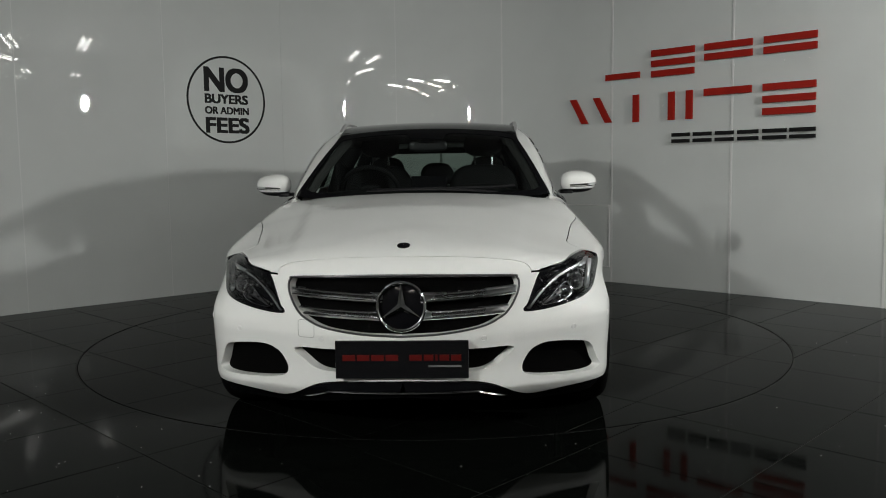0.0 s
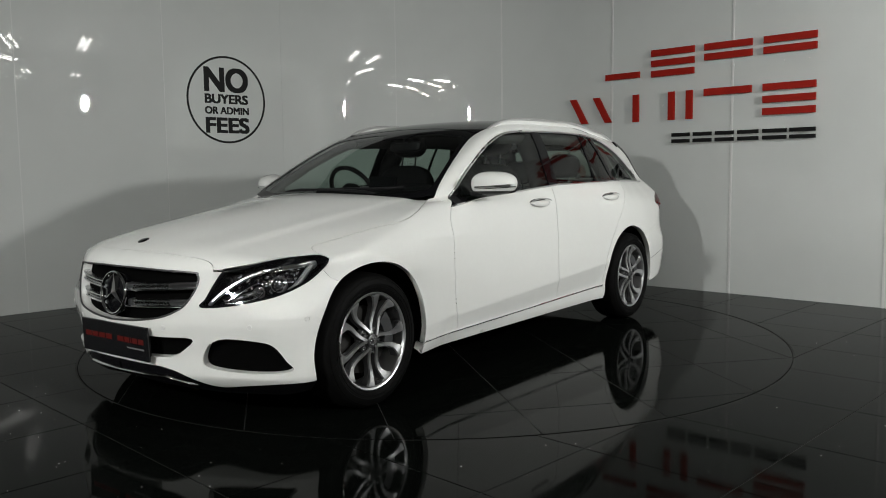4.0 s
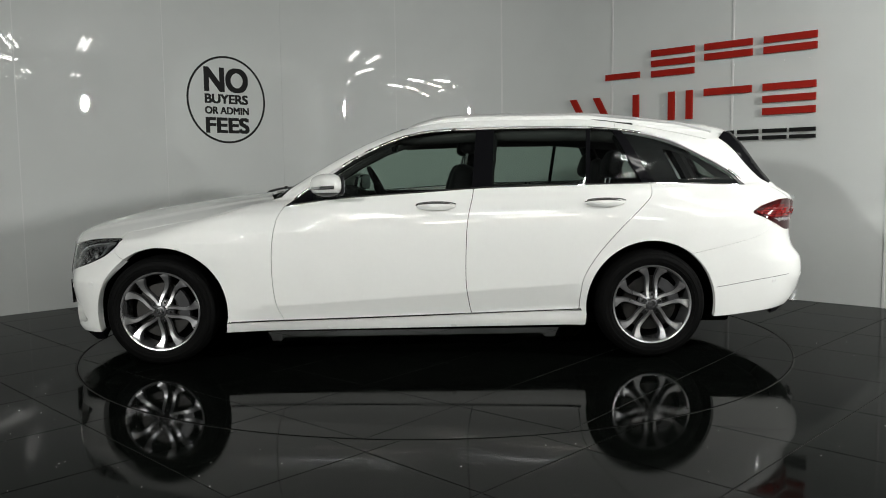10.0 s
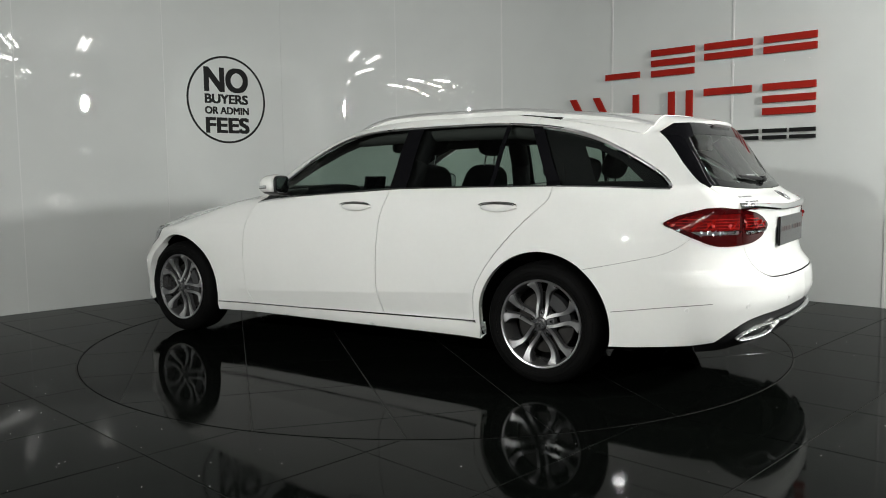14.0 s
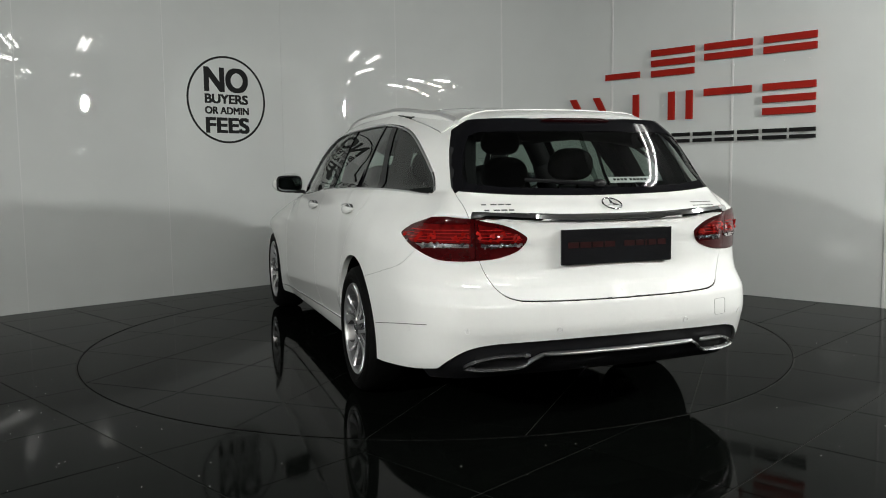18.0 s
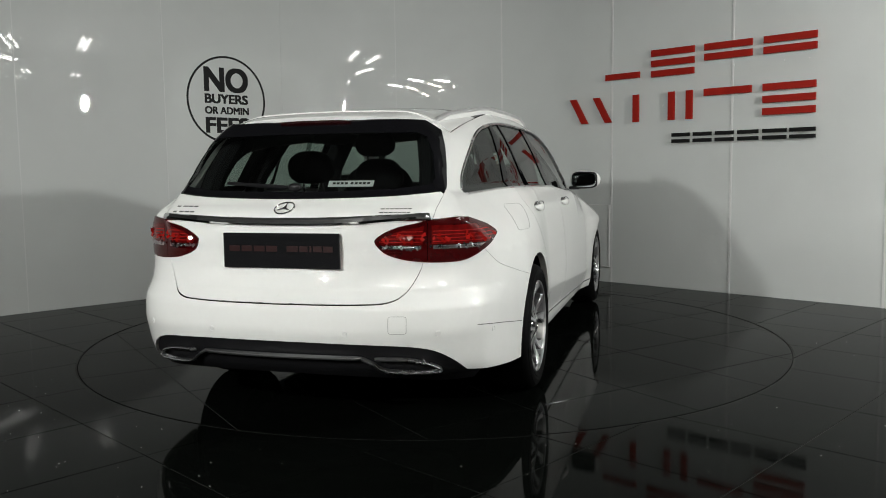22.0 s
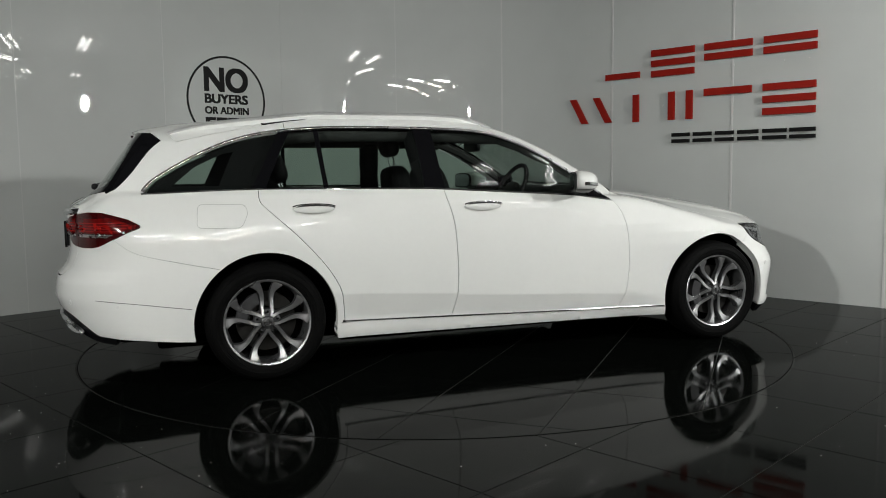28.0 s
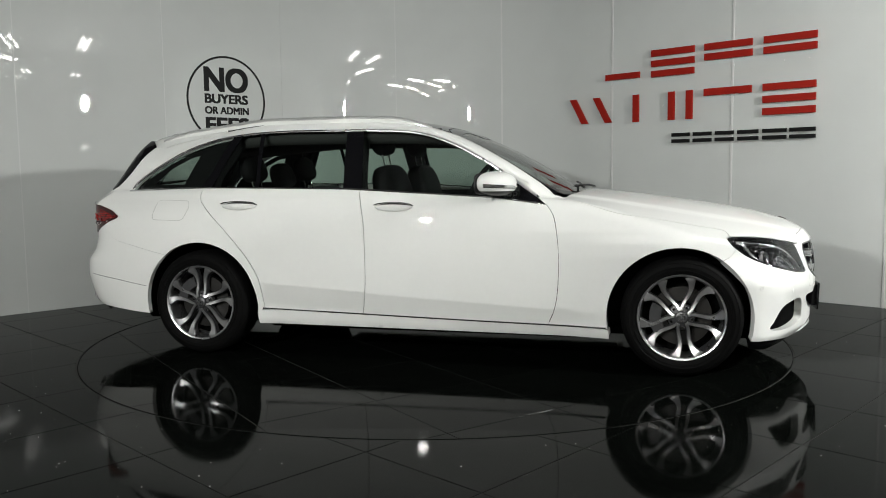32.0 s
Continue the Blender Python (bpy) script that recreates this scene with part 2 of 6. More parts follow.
def corner_wall():
    """Three curved panels round the corner."""
    path = corner_path()
    run = [0.0]
    for (a, _), (b, _) in zip(path, path[1:]):
        run.append(run[-1] + (b - a).length)

    def at(s):
        i = max(0, min(len(run) - 2, sum(1 for q in run if q <= s) - 1))
        k = (s - run[i]) / (run[i + 1] - run[i])
        return path[i][0].lerp(path[i + 1][0], k), path[i][1].lerp(path[i + 1][1], k).normalized()

    def sheet(s0, s1, d0, d1, n):
        bm = bmesh.new()
        rows = []
        for i in range(n + 1):
            p, d = at(s0 + (s1 - s0) * i / n)
            rows.append([bm.verts.new((p.x + d.x * q, p.y + d.y * q, z)) for q, z in ((d0, 0), (d0, ROOM), (d1, ROOM), (d1, 0))])
        for a, b in zip(rows, rows[1:]):
            for k in range(4):
                bm.faces.new((a[k], a[(k + 1) % 4], b[(k + 1) % 4], b[k]))
        bm.faces.new(rows[0][::-1])
        bm.faces.new(rows[-1])
        bmesh.ops.recalc_face_normals(bm, faces=bm.faces[:])
        return bm

    wall = tagged(new("wall_corner"), "white glossy wall panels rounding the corner", "wall", kind="structure")
    cuts = [0.0, run[-1] * 0.345, run[-1] * 0.655, run[-1]]
    for a, b in zip(cuts, cuts[1:]):
        part("panel", sheet(a + (PANEL_GAP / 2 if a else 0.0), b - PANEL_GAP / 2, 0, WALL_T, 24), M_WALL, wall, smooth=True)
    part("joint_strip", sheet(cuts[1] - 0.004, cuts[1] + 0.004, -0.002, -0.0005, 2), M_WALLJOINT, wall)
    for s in cuts[2:-1]:
        part("joint_strip", sheet(s - 0.008, s + 0.008, -0.003, -0.001, 2), M_JOINT, wall)
    part("backing", sheet(0.0, run[-1], 0.062, 0.2, 30), M_BACK, wall)


wall_run("wall_west", LEFT, L_SEAMS, -1)
wall_run("wall_east", RIGHT, R_SEAMS, 1)
corner_wall()

# hatch in the east wall, beside the joint
base_e = pose(CORNER.x, CORNER.y, 0, 0, 0, math.degrees(math.atan2(RIGHT.y, RIGHT.x)))
hatch = tagged(new("access_hatch"), "low white access hatch with a pale frame in the wall", "hatch", kind="structure")
part("hatch_panel", move(box_bm(1.72, 2.375, -0.006, -0.001, 0.16, 0.745, 0.002, 1), base_e), M_WALL, hatch)
for x0, x1, z0, z1 in ((2.378, 2.395, 0.145, 0.76), (1.70, 1.717, 0.145, 0.76), (1.72, 2.375, 0.145, 0.157), (1.72, 2.375, 0.748, 0.76)):
    part("hatch_frame", move(box_bm(x0, x1, -0.010, -0.001, z0, z1, 0.002, 1), base_e), M_JOINT, hatch)

# the back of the hall, behind the camera: unseen, added to close the room
far_l, far_r = CORNER + LEFT * 10.6, CORNER + RIGHT * 10.96


def plain_wall(name, a, b):
    d = b - a
    bm = box_bm(0, d.length, 0, 0.2, 0, ROOM)
    move(bm, pose(a.x, a.y, 0, 0, 0, math.degrees(math.atan2(d.y, d.x))))
    tagged(mesh_object(name, bm, M_BACK), "plain grey unseen wall added to close the hall", "wall", kind="structure")


plain_wall("wall_south_west", CORNER + LEFT * 10.6 + RIGHT * 10.96, far_l)
plain_wall("wall_south_east", far_r, CORNER + LEFT * 10.6 + RIGHT * 10.96)
ceil = tagged(mesh_object("ceiling", box_bm(-11, 11, -13, 6, ROOM, ROOM + 0.2), M_CEIL), "dark grey hall ceiling", "ceiling", kind="structure")

# floor: polished black tiles laid along the walls, with the turntable let in
TILE, GROUT, R_DISC = 0.612, 0.0048, 2.256
floor = tagged(mesh_object("floor", box_bm(-11, 11, -13, 6, -0.25, -0.0025), M_GROUT), "polished black tiled showroom floor", "floor", kind="structure")
ring = [(2.262 * math.cos(2 * math.pi * i / 180), 2.262 * math.sin(2 * math.pi * i / 180)) for i in range(180)]


def rotated(poly, deg):
    c, s = math.cos(radians(deg)), math.sin(radians(deg))
    return [(c * x - s * y, s * x + c * y) for x, y in poly]


def tiles(owner, deg, off_u, off_v, reach, outline, whole):
    """Tiles of one laying, cut to an outline; whole: those that need no cut share one mesh."""
    shared = None
    n = int(reach / TILE) + 2
    rest = []
    for i in range(-n, n):
        for j in range(-n, n):
            x0, y0 = off_u + i * TILE, off_v + j * TILE
            x1, y1 = x0 + TILE - GROUT, y0 + TILE - GROUT
            far = max(math.hypot(x, y) for x in (x0, x1) for y in (y0, y1))
            near = math.hypot(max(x0, -x1, 0), max(y0, -y1, 0))
            kind = whole(near, far)
            if kind == "none" or near > reach:
                continue
            if kind == "whole":
                if near > 5.3:
                    rest.append((x0, y0, x1, y1))
                    continue
                if shared is None:
                    bm = prism_bm([(0, 0), (x1 - x0, 0), (x1 - x0, y1 - y0), (0, y1 - y0)], -0.0025, 0.0, 0.0008)
                    shared = part("tile", bm, M_FLOOR, owner)
                    ob = shared
                else:
                    ob = new("tile", shared.data)
                    ob.parent = owner
                ob.matrix_basis = pose(0, 0, 0, 0, 0, deg) @ pose(x0, y0, 0)
            else:
                poly = clip_cell(rotated(outline, -deg), x0, x1, y0, y1)
                clean = [p for k, p in enumerate(poly) if math.dist(p, poly[k - 1]) > 1e-4]
                if len(clean) < 3 or abs(area(clean)) < 2e-4:
                    continue
                bm = prism_bm(clean, -0.0025, 0.0)
                part("tile", bm, M_FLOOR, owner).matrix_basis = pose(0, 0, 0, 0, 0, deg)
    if rest:
        bm = join(*[box_bm(a, c, b, d, -0.0025, 0.0) for a, b, c, d in rest])
        ob = part("far_tiles", bm, M_FLOOR, owner)
        ob["kind"] = "stuff"
        ob.matrix_basis = pose(0, 0, 0, 0, 0, deg)


# floor tiles around the round cut-out
def outer(near, far):
    return "none" if far < 2.262 else ("whole" if near > 2.262 else "cut")


def floor_tiles():
    # the round hole is opened to the far edge by a narrow slit
    big = rotated([(-14, -14), (14, -14), (14, 14), (-14, 14)], 45)
    slit = [(math.cos(a) * 2.262, math.sin(a) * 2.262) for a in (math.pi / 2 - 2 * math.pi * i / 180 for i in range(181))]
    top = max(big, key=lambda p: p[1])
    k = big.index(top)
    outline = big[k:] + big[:k] + [top] + slit
    tiles(floor, 45, -0.055, -0.262, 8.4, outline, outer)


floor_tiles()

turntable = tagged(new("turntable"), "round black tiled turntable flush with the floor", "turntable")


def inner(near, far):
    return "none" if near > R_DISC else ("whole" if far < R_DISC - 0.02 else "cut")


disc_outline = [((R_DISC - 0.008) * math.cos(2 * math.pi * i / 180), (R_DISC - 0.008) * math.sin(2 * math.pi * i / 180)) for i in range(180)]
tiles(turntable, 49, 0.06, 0.0, R_DISC, disc_outline, inner)
part("base_plate", lathe_bm([(0.001, -0.0024), (R_DISC - 0.008, -0.0024), (R_DISC - 0.008, -0.0018), (0.001, -0.0018)], 96), M_GROUT, turntable)
part("rim", lathe_bm([(R_DISC - 0.007, -0.009), (R_DISC - 0.007, 0.0005), (R_DISC - 0.003, 0.0005), (R_DISC - 0.003, -0.009)], 180), M_GAP, turntable)


# dust and small flakes on the floor before the turntable
rng = random.Random(7)
flakes = bmesh.new()
for k in range(150):
    a, r = rng.uniform(-2.75, -0.15), rng.uniform(2.35, 4.2)
    x, y, s = r * math.cos(a), r * math.sin(a), rng.uniform(0.0012, 0.0035)
    t = rng.uniform(0, 3)
    top = [flakes.verts.new((x + s * math.cos(t + q), y + s * math.sin(t + q), 0.0012)) for q in (0, 2.0, 4.2)]
    low = [flakes.verts.new((v.co.x, v.co.y, 0.0001)) for v in top]
    flakes.faces.new(top)
    for i in range(3):
        flakes.faces.new((low[i], low[(i + 1) % 3], top[(i + 1) % 3], top[i]))
tagged(mesh_object("floor_dust", flakes, M_JOINT), "scattered white specks of dust on the black floor", "dust", kind="stuff")
# ---- lamps of the hall ----
M_FILLTUBE = glow("fluorescent tube", (0.94, 0.97, 0.945), 46.0)
M_DIMTUBE = glow("dim fluorescent tube", (0.97, 0.97, 0.93), 17.0)
M_WARMFILL = glow("warm fill light tube", (1.0, 0.92, 0.81), 30.0)
M_BATTEN = material("grey enamelled batten", (0.35, 0.35, 0.345), 0.4, vary=0.05)
M_HOUSING = material("black lamp housing", (0.02, 0.02, 0.02), 0.5, vary=0.2)


def batten(m, tube=M_FILLTUBE):
    """A twin-tube ceiling batten."""
    b = tagged(new("ceiling_batten"), "grey twin-tube ceiling batten, the bright ones added as unseen fill lights", "lamp", "ceiling battens")
    part("tray", box_bm(-0.76, 0.76, -0.09, 0.09, -0.05, 0.0, 0.008), M_BATTEN, b)
    for y in (-0.055, 0.055):
        part("tube", tube_bm([(-0.73, y, -0.075), (0.73, y, -0.075)], 0.017, 10), tube, b)
    for x in (-0.745, 0.745):
        part("lamp_holder", box_bm(x - 0.012, x + 0.012, -0.08, 0.08, -0.10, -0.045, 0.004), M_BATTEN, b)
    b.matrix_basis = m
    return b


# bright battens behind the camera, unseen and added as fill light
first = batten(pose(3.0, -7.6, ROOM, 0, 0, 32))
for x, y, a in ((1.0, -6.9, 32), (-1.2, -7.0, 10)):
    copy_thing(first, pose(x, y, ROOM, 0, 0, a))

# battens on the turntable's side of the hall, kept dim for faint wall reflections
dim = batten(pose(3.19, -1.75, ROOM, 0, 0, -33), M_DIMTUBE)
for x, y, a in ((2.75, -2.75, -26), (6.5, -4.75, -25), (7.3, -4.2, -36), (4.0, -3.9, 0)):
    copy_thing(dim, pose(x, y, ROOM, 0, 0, a))

# warmer unseen battens behind the camera, added as warm fill light
warm = batten(pose(0.2, -10.4, ROOM, 0, 0, 45), M_WARMFILL)
for x, y, a in ((-2.9, -8.6, 45), (1.6, -8.6, 45), (-0.6, -8.0, 30), (-3.9, -10.6, 60), (3.2, -10.2, 45), (-1.4, -9.4, -50)):
    copy_thing(warm, pose(x, y, ROOM, 0, 0, a))


def flood(eye, target, power, size, beam):
    """A hanging floodlight with an oblong lens."""
    f = tagged(new("floodlight"), "black oblong floodlight hanging from the ceiling", "lamp", "floodlights")
    f.matrix_basis = look(eye, target)
    part("housing", move(lathe_bm([(0.02, 0.26), (0.10, 0.24), (size * 0.75, 0.10), (size + 0.02, 0.02), (size + 0.02, -0.01), (size + 0.005, -0.01), (size + 0.005, 0.015), (0.001, 0.02)], 32), Matrix.Diagonal((1, 2.2, 1, 1))), M_HOUSING, f, smooth=True)
    inv = f.matrix_basis.inverted()
    top = inv @ Vector((eye[0], eye[1], ROOM))
    part("hanger", tube_bm([inv @ Vector((eye[0], eye[1], eye[2] + 0.15)), top], 0.015), M_HOUSING, f)
    lamp = bpy.data.lights.new("flood", "AREA")
    lamp.shape, lamp.size, lamp.size_y, lamp.energy, lamp.color = "ELLIPSE", size * 2, size * 4.4, power, (0.955, 0.97, 0.935)
    lamp.spread = radians(beam)
    new("flood_light", lamp).matrix_world = look(eye, target) @ pose(0, 0, -0.02)


flood((5.0, -2.77, 2.45), (0.3, 0.2, 0.9), 108, 0.065, 180)
flood((-3.2, -5.9, 2.42), (0.6, 0.3, 0.9), 74, 0.065, 150)
from mathutils import geometry


# ---- the car: its skin as smooth functions, in metres from the turntable's axis, x forward, y to the left ----
def curve(xs, ys):
    """A smooth curve through knots (monotone cubic)."""
    xs, ys = np.array(xs, float), np.array(ys, float)
    if xs[0] > xs[-1]:
        xs, ys = xs[::-1], ys[::-1]
    h, d = np.diff(xs), np.diff(ys) / np.diff(xs)
    m = np.zeros_like(ys)
    m[0], m[-1] = d[0], d[-1]
    for i in range(1, len(xs) - 1):
        if d[i - 1] * d[i] > 0:
            w1, w2 = 2 * h[i] + h[i - 1], h[i] + 2 * h[i - 1]
            m[i] = (w1 + w2) / (w1 / d[i - 1] + w2 / d[i])

    def f(x):
        x = np.asarray(x, float)
        i = np.clip(np.searchsorted(xs, x) - 1, 0, len(xs) - 2)
        t = (x - xs[i]) / h[i]
        tc = np.clip(t, 0, 1)
        a = (1 + 2 * tc) * (1 - tc) ** 2 * ys[i] + tc * (1 - tc) ** 2 * h[i] * m[i] + tc * tc * (3 - 2 * tc) * ys[i + 1] + tc * tc * (tc - 1) * h[i] * m[i + 1]
        return a + np.where(t < 0, t * h[i] * m[0], 0) + np.where(t > 1, (t - 1) * h[i] * m[-1], 0)
    return f


def smax(a, b, k):
    d = np.clip(0.5 + 0.5 * (a - b) / k, 0, 1)
    return b + (a - b) * d + k * d * (1 - d)


def smin(a, b, k):
    return -smax(-a, -b, k)


# lower body: half width along the car, and how far it falls in with height
side_plan = curve([-2.4, -2.1, -1.9, -1.7, -1.45, -1.2, -0.8, -0.3, 0.3, 0.9, 1.25, 1.6, 1.85, 2.05, 2.2, 2.4],
                  [0.74, 0.815, 0.85, 0.878, 0.900, 0.903, 0.888, 0.885, 0.885, 0.887, 0.900, 0.908, 0.895, 0.865, 0.82, 0.75])
side_fall = curve([0.15, 0.19, 0.24, 0.30, 0.36, 0.42, 0.52, 0.62, 0.70, 0.76, 0.82, 0.865, 0.91, 0.95, 1.0, 1.05],
                  [0.060, 0.024, 0.010, 0.006, 0.003, 0.001, 0.0, 0.0025, 0.0075, 0.0135, 0.0220, 0.0305, 0.044, 0.062, 0.085, 0.13])
# the front wings stand out over the wheels and fall in towards the bonnet
wing_fall = curve([0.40, 0.50, 0.58, 0.64, 0.70, 0.75, 0.80, 0.85, 0.90, 0.97, 1.05], [0, -0.004, -0.014, -0.022, -0.020, -0.004, 0.014, 0.032, 0.048, 0.058, 0.06])
wing_swell = curve([0.9, 1.1, 1.4, 1.6, 1.78, 1.95, 2.1, 2.4], [0, 0.3, 0.9, 1.0, 0.9, 0.3, 0.0, 0.0])
wing_lean = curve([0.55, 0.75, 1.0, 1.3, 2.0, 2.4], [0, 0.25, 0.85, 1.0, 1.0, 1.0])
# the rear shoulders and the rear end of the roof draw in
rear_fall = curve([0.76, 0.82, 0.86, 0.90, 0.95, 0.99, 1.03, 1.08], [0, 0.007, 0.018, 0.036, 0.060, 0.076, 0.082, 0.084])
rear_lean = curve([-2.4, -1.95, -1.7, -1.5, -1.25, -0.9], [1.0, 1.0, 0.92, 0.75, 0.30, 0.0])
front_line = curve([0.15, 0.19, 0.23, 0.30, 0.40, 0.46, 0.56, 0.65, 0.70, 0.735, 0.765, 0.80, 0.86],
                   [2.27, 2.315, 2.340, 2.341, 2.356, 2.365, 2.357, 2.342, 2.328, 2.303, 2.262, 2.19, 2.00])
front_sweep = curve([0, 0.15, 0.30, 0.45, 0.55, 0.65, 0.72, 0.78, 0.83, 0.87, 0.91],
                    [0, 0.008, 0.034, 0.098, 0.152, 0.216, 0.272, 0.345, 0.447, 0.560, 0.72])
low_sweep = curve([0, 0.15, 0.30, 0.45, 0.55, 0.65, 0.72, 0.78, 0.83, 0.87, 0.91],
                  [0, 0.008, 0.033, 0.092, 0.136, 0.182, 0.216, 0.256, 0.312, 0.380, 0.52])
rear_line = curve([0.15, 0.22, 0.30, 0.40, 0.47, 0.55, 0.590, 0.63, 0.72, 0.86, 0.905, 0.94, 0.99, 1.05, 1.30, 1.36, 1.42],
                  [-2.12, -2.20, -2.28, -2.318, -2.335, -2.328, -2.302, -2.272, -2.252, -2.252, -2.255, -2.222, -2.140, -2.085, -1.905, -1.86, -1.80])
rear_sweep = curve([0, 0.20, 0.40, 0.55, 0.65, 0.74, 0.80, 0.84, 0.88, 0.92],
                   [0, 0.008, 0.032, 0.070, 0.115, 0.185, 0.265, 0.36, 0.55, 0.9])
top_line = curve([-2.5, -1.83, -1.27, -0.43, -0.23, 0.23, 0.56, 0.80, 1.0, 1.14, 1.41, 1.68, 1.95, 2.19, 2.35],
                 [1.01, 1.03, 1.045, 1.04, 1.035, 1.015, 1.0, 0.99, 0.987, 0.977, 0.946, 0.907, 0.861, 0.803, 0.755])
top_crown = curve([-2.5, 0.3, 1.0, 1.4, 1.9, 2.3], [0.03, 0.04, 0.085, 0.16, 0.22, 0.22])
# cabin
cabin_fall = curve([0.85, 0.97, 1.10, 1.22, 1.33, 1.40, 1.46], [0.765, 0.797, 0.752, 0.703, 0.645, 0.598, 0.54])
cabin_taper = curve([-2.3, -2.0, -1.7, -1.4, -1.0, 0.1, 0.4, 0.7, 1.0, 1.2], [0.195, 0.153, 0.104, 0.060, 0.016, 0.0, 0.012, 0.040, 0.080, 0.115])
roof_line = curve([-2.2, -1.95, -1.8, -1.56, -1.2, -0.84, -0.5, -0.3, -0.12, 0.03, 0.17, 0.28, 0.43, 0.61, 0.79, 0.96, 1.10, 1.3],
                  [1.335, 1.360, 1.376, 1.402, 1.430, 1.446, 1.450, 1.445, 1.432, 1.412, 1.382, 1.348, 1.285, 1.192, 1.088, 0.99, 0.912, 0.80])


def crease(x, z):
    """The doors' lower crease: the skin falls in below a line that rises to the rear."""
    line = 0.396 - 0.058 * x
    fade = np.clip((1.25 - x) * 4, 0, 1) * np.clip((x + 1.0) * 4, 0, 1)
    d = line - z
    fall = 0.26 * 0.5 * (d + np.sqrt(d * d + 4.0e-6))
    return fade * 0.5 * (fall + 0.034 - np.sqrt((fall - 0.034) ** 2 + 2.0e-5))


def bonnet_step(x, a):
    """The bonnet's two long creases: its sides lie lower than its middle."""
    edge = 0.60 - 0.13 * (x - 1.0) / 1.2
    return 0.009 * np.clip((x - 0.8) * 4, 0, 1) * np.clip((2.28 - x) * 4, 0, 1) * (0.5 + 0.5 * np.tanh((a - edge) / 0.022))


def lower(x, y, z):
    a = np.abs(y)
    w = wing_fall(np.clip(z, 0.40, 1.05))
    f = smax(a - side_plan(x) + side_fall(z) + crease(x, z) + np.where(w < 0, w * np.clip(wing_swell(x), 0, 1), w * np.clip(wing_lean(x), 0, 1))
             + rear_fall(np.clip(z, 0.76, 1.08)) * np.clip(rear_lean(x), 0, 1), z - top_line(x) + top_crown(x) * a * a + bonnet_step(x, a), 0.045)
    k = np.clip((0.66 - z) / 0.18, 0, 1)
    k = k * k * (3 - 2 * k)
    f = smax(f, x - front_line(z) + front_sweep(a) * (1 - k) + low_sweep(a) * k, 0.030)
    return smax(f, rear_line(z) + rear_sweep(a) - x, 0.030)


def roof_at(x, a):
    """Height of the roof, which rounds down to its sides towards the rear."""
    return roof_line(x) - 0.075 * a * a - np.clip((-0.9 - x) / 0.8, 0, 1) * 1.7 * np.maximum(a - 0.35, 0) ** 2


def cabin(x, y, z):
    a = np.abs(y)
    f = smax(a - cabin_fall(z) + cabin_taper(x), (z - roof_at(x, a)) * 0.85, 0.055)
    f = smax(f, rear_line(z) + rear_sweep(a) * 0.75 - x, 0.045)
    return smax(f, np.maximum(x - 1.18, 0.80 - z), 0.02)


def hull(x, y, z):
    return smin(lower(x, y, z), cabin(x, y, z), 0.015)


def gradient(fun, p, e=1e-4):
    g = np.stack([(fun(*(p + np.eye(3)[k] * e).T) - fun(*(p - np.eye(3)[k] * e).T)) for k in range(3)], axis=1)
    return g / np.linalg.norm(g, axis=1)[:, None]


def cast(points, way, fun, reach=3.2, steps=130):
    """Where rays from the points along one way first meet the skin."""
    p, way = np.asarray(points, float), np.asarray(way, float)
    way = way / np.linalg.norm(way)
    grid = np.linspace(0, reach, steps)
    first = np.empty(len(p), int)
    for i in range(0, len(p), 2000):
        q = p[i:i + 2000, None, :] + way * grid[None, :, None]
        inside = fun(q[..., 0], q[..., 1], q[..., 2]) < 0
        first[i:i + 2000] = np.where(inside.any(1), inside.argmax(1), -1)
    miss = first < 0
    hi = np.where(miss, reach, grid[first])
    lo = np.where(miss, reach, grid[np.maximum(first - 1, 0)])
    for _ in range(18):
        mid = (lo + hi) / 2
        ins = fun(*(p + way * mid[:, None]).T) < 0
        hi = np.where(ins, mid, hi)
        lo = np.where(ins, lo, mid)
    return p + way * hi[:, None], ~miss


def inset(poly, d):
    """An outline drawn in by d (out, if d is negative)."""
    s = 1 if area(poly) > 0 else -1
    out = []
    n = len(poly)
    for i in range(n):
        a, b, c = Vector(poly[i - 1]), Vector(poly[i]), Vector(poly[(i + 1) % n])
        u, v = (b - a).normalized(), (c - b).normalized()
        n1, n2 = Vector((-u.y, u.x)) * s, Vector((-v.y, v.x)) * s
        m = n1 + n2
        m = m / max(m.dot(m) / 2, 0.45) if m.length > 1e-6 else n1
        out.append((b.x + m.x * d, b.y + m.y * d))
    return out


def rounded(poly, r, k=4):
    """Rounds the corners of an outline. r: one radius."""
    out = []
    n = len(poly)
    for i in range(n):
        a, b, c = Vector(poly[i - 1]), Vector(poly[i]), Vector(poly[(i + 1) % n])
        ra = min(r, (a - b).length * 0.45, (c - b).length * 0.45)
        p, q = b + (a - b).normalized() * ra, b + (c - b).normalized() * ra
        for j in range(k + 1):
            t = j / k
            w = p * (1 - t) ** 2 + b * 2 * t * (1 - t) + q * t * t
            out.append((w.x, w.y))
    return out


def arc(cx, cz, r, a0, a1, n=18):
    return [(cx + r * math.cos(radians(a0 + (a1 - a0) * i / n)), cz + r * math.sin(radians(a0 + (a1 - a0) * i / n))) for i in range(n + 1)]


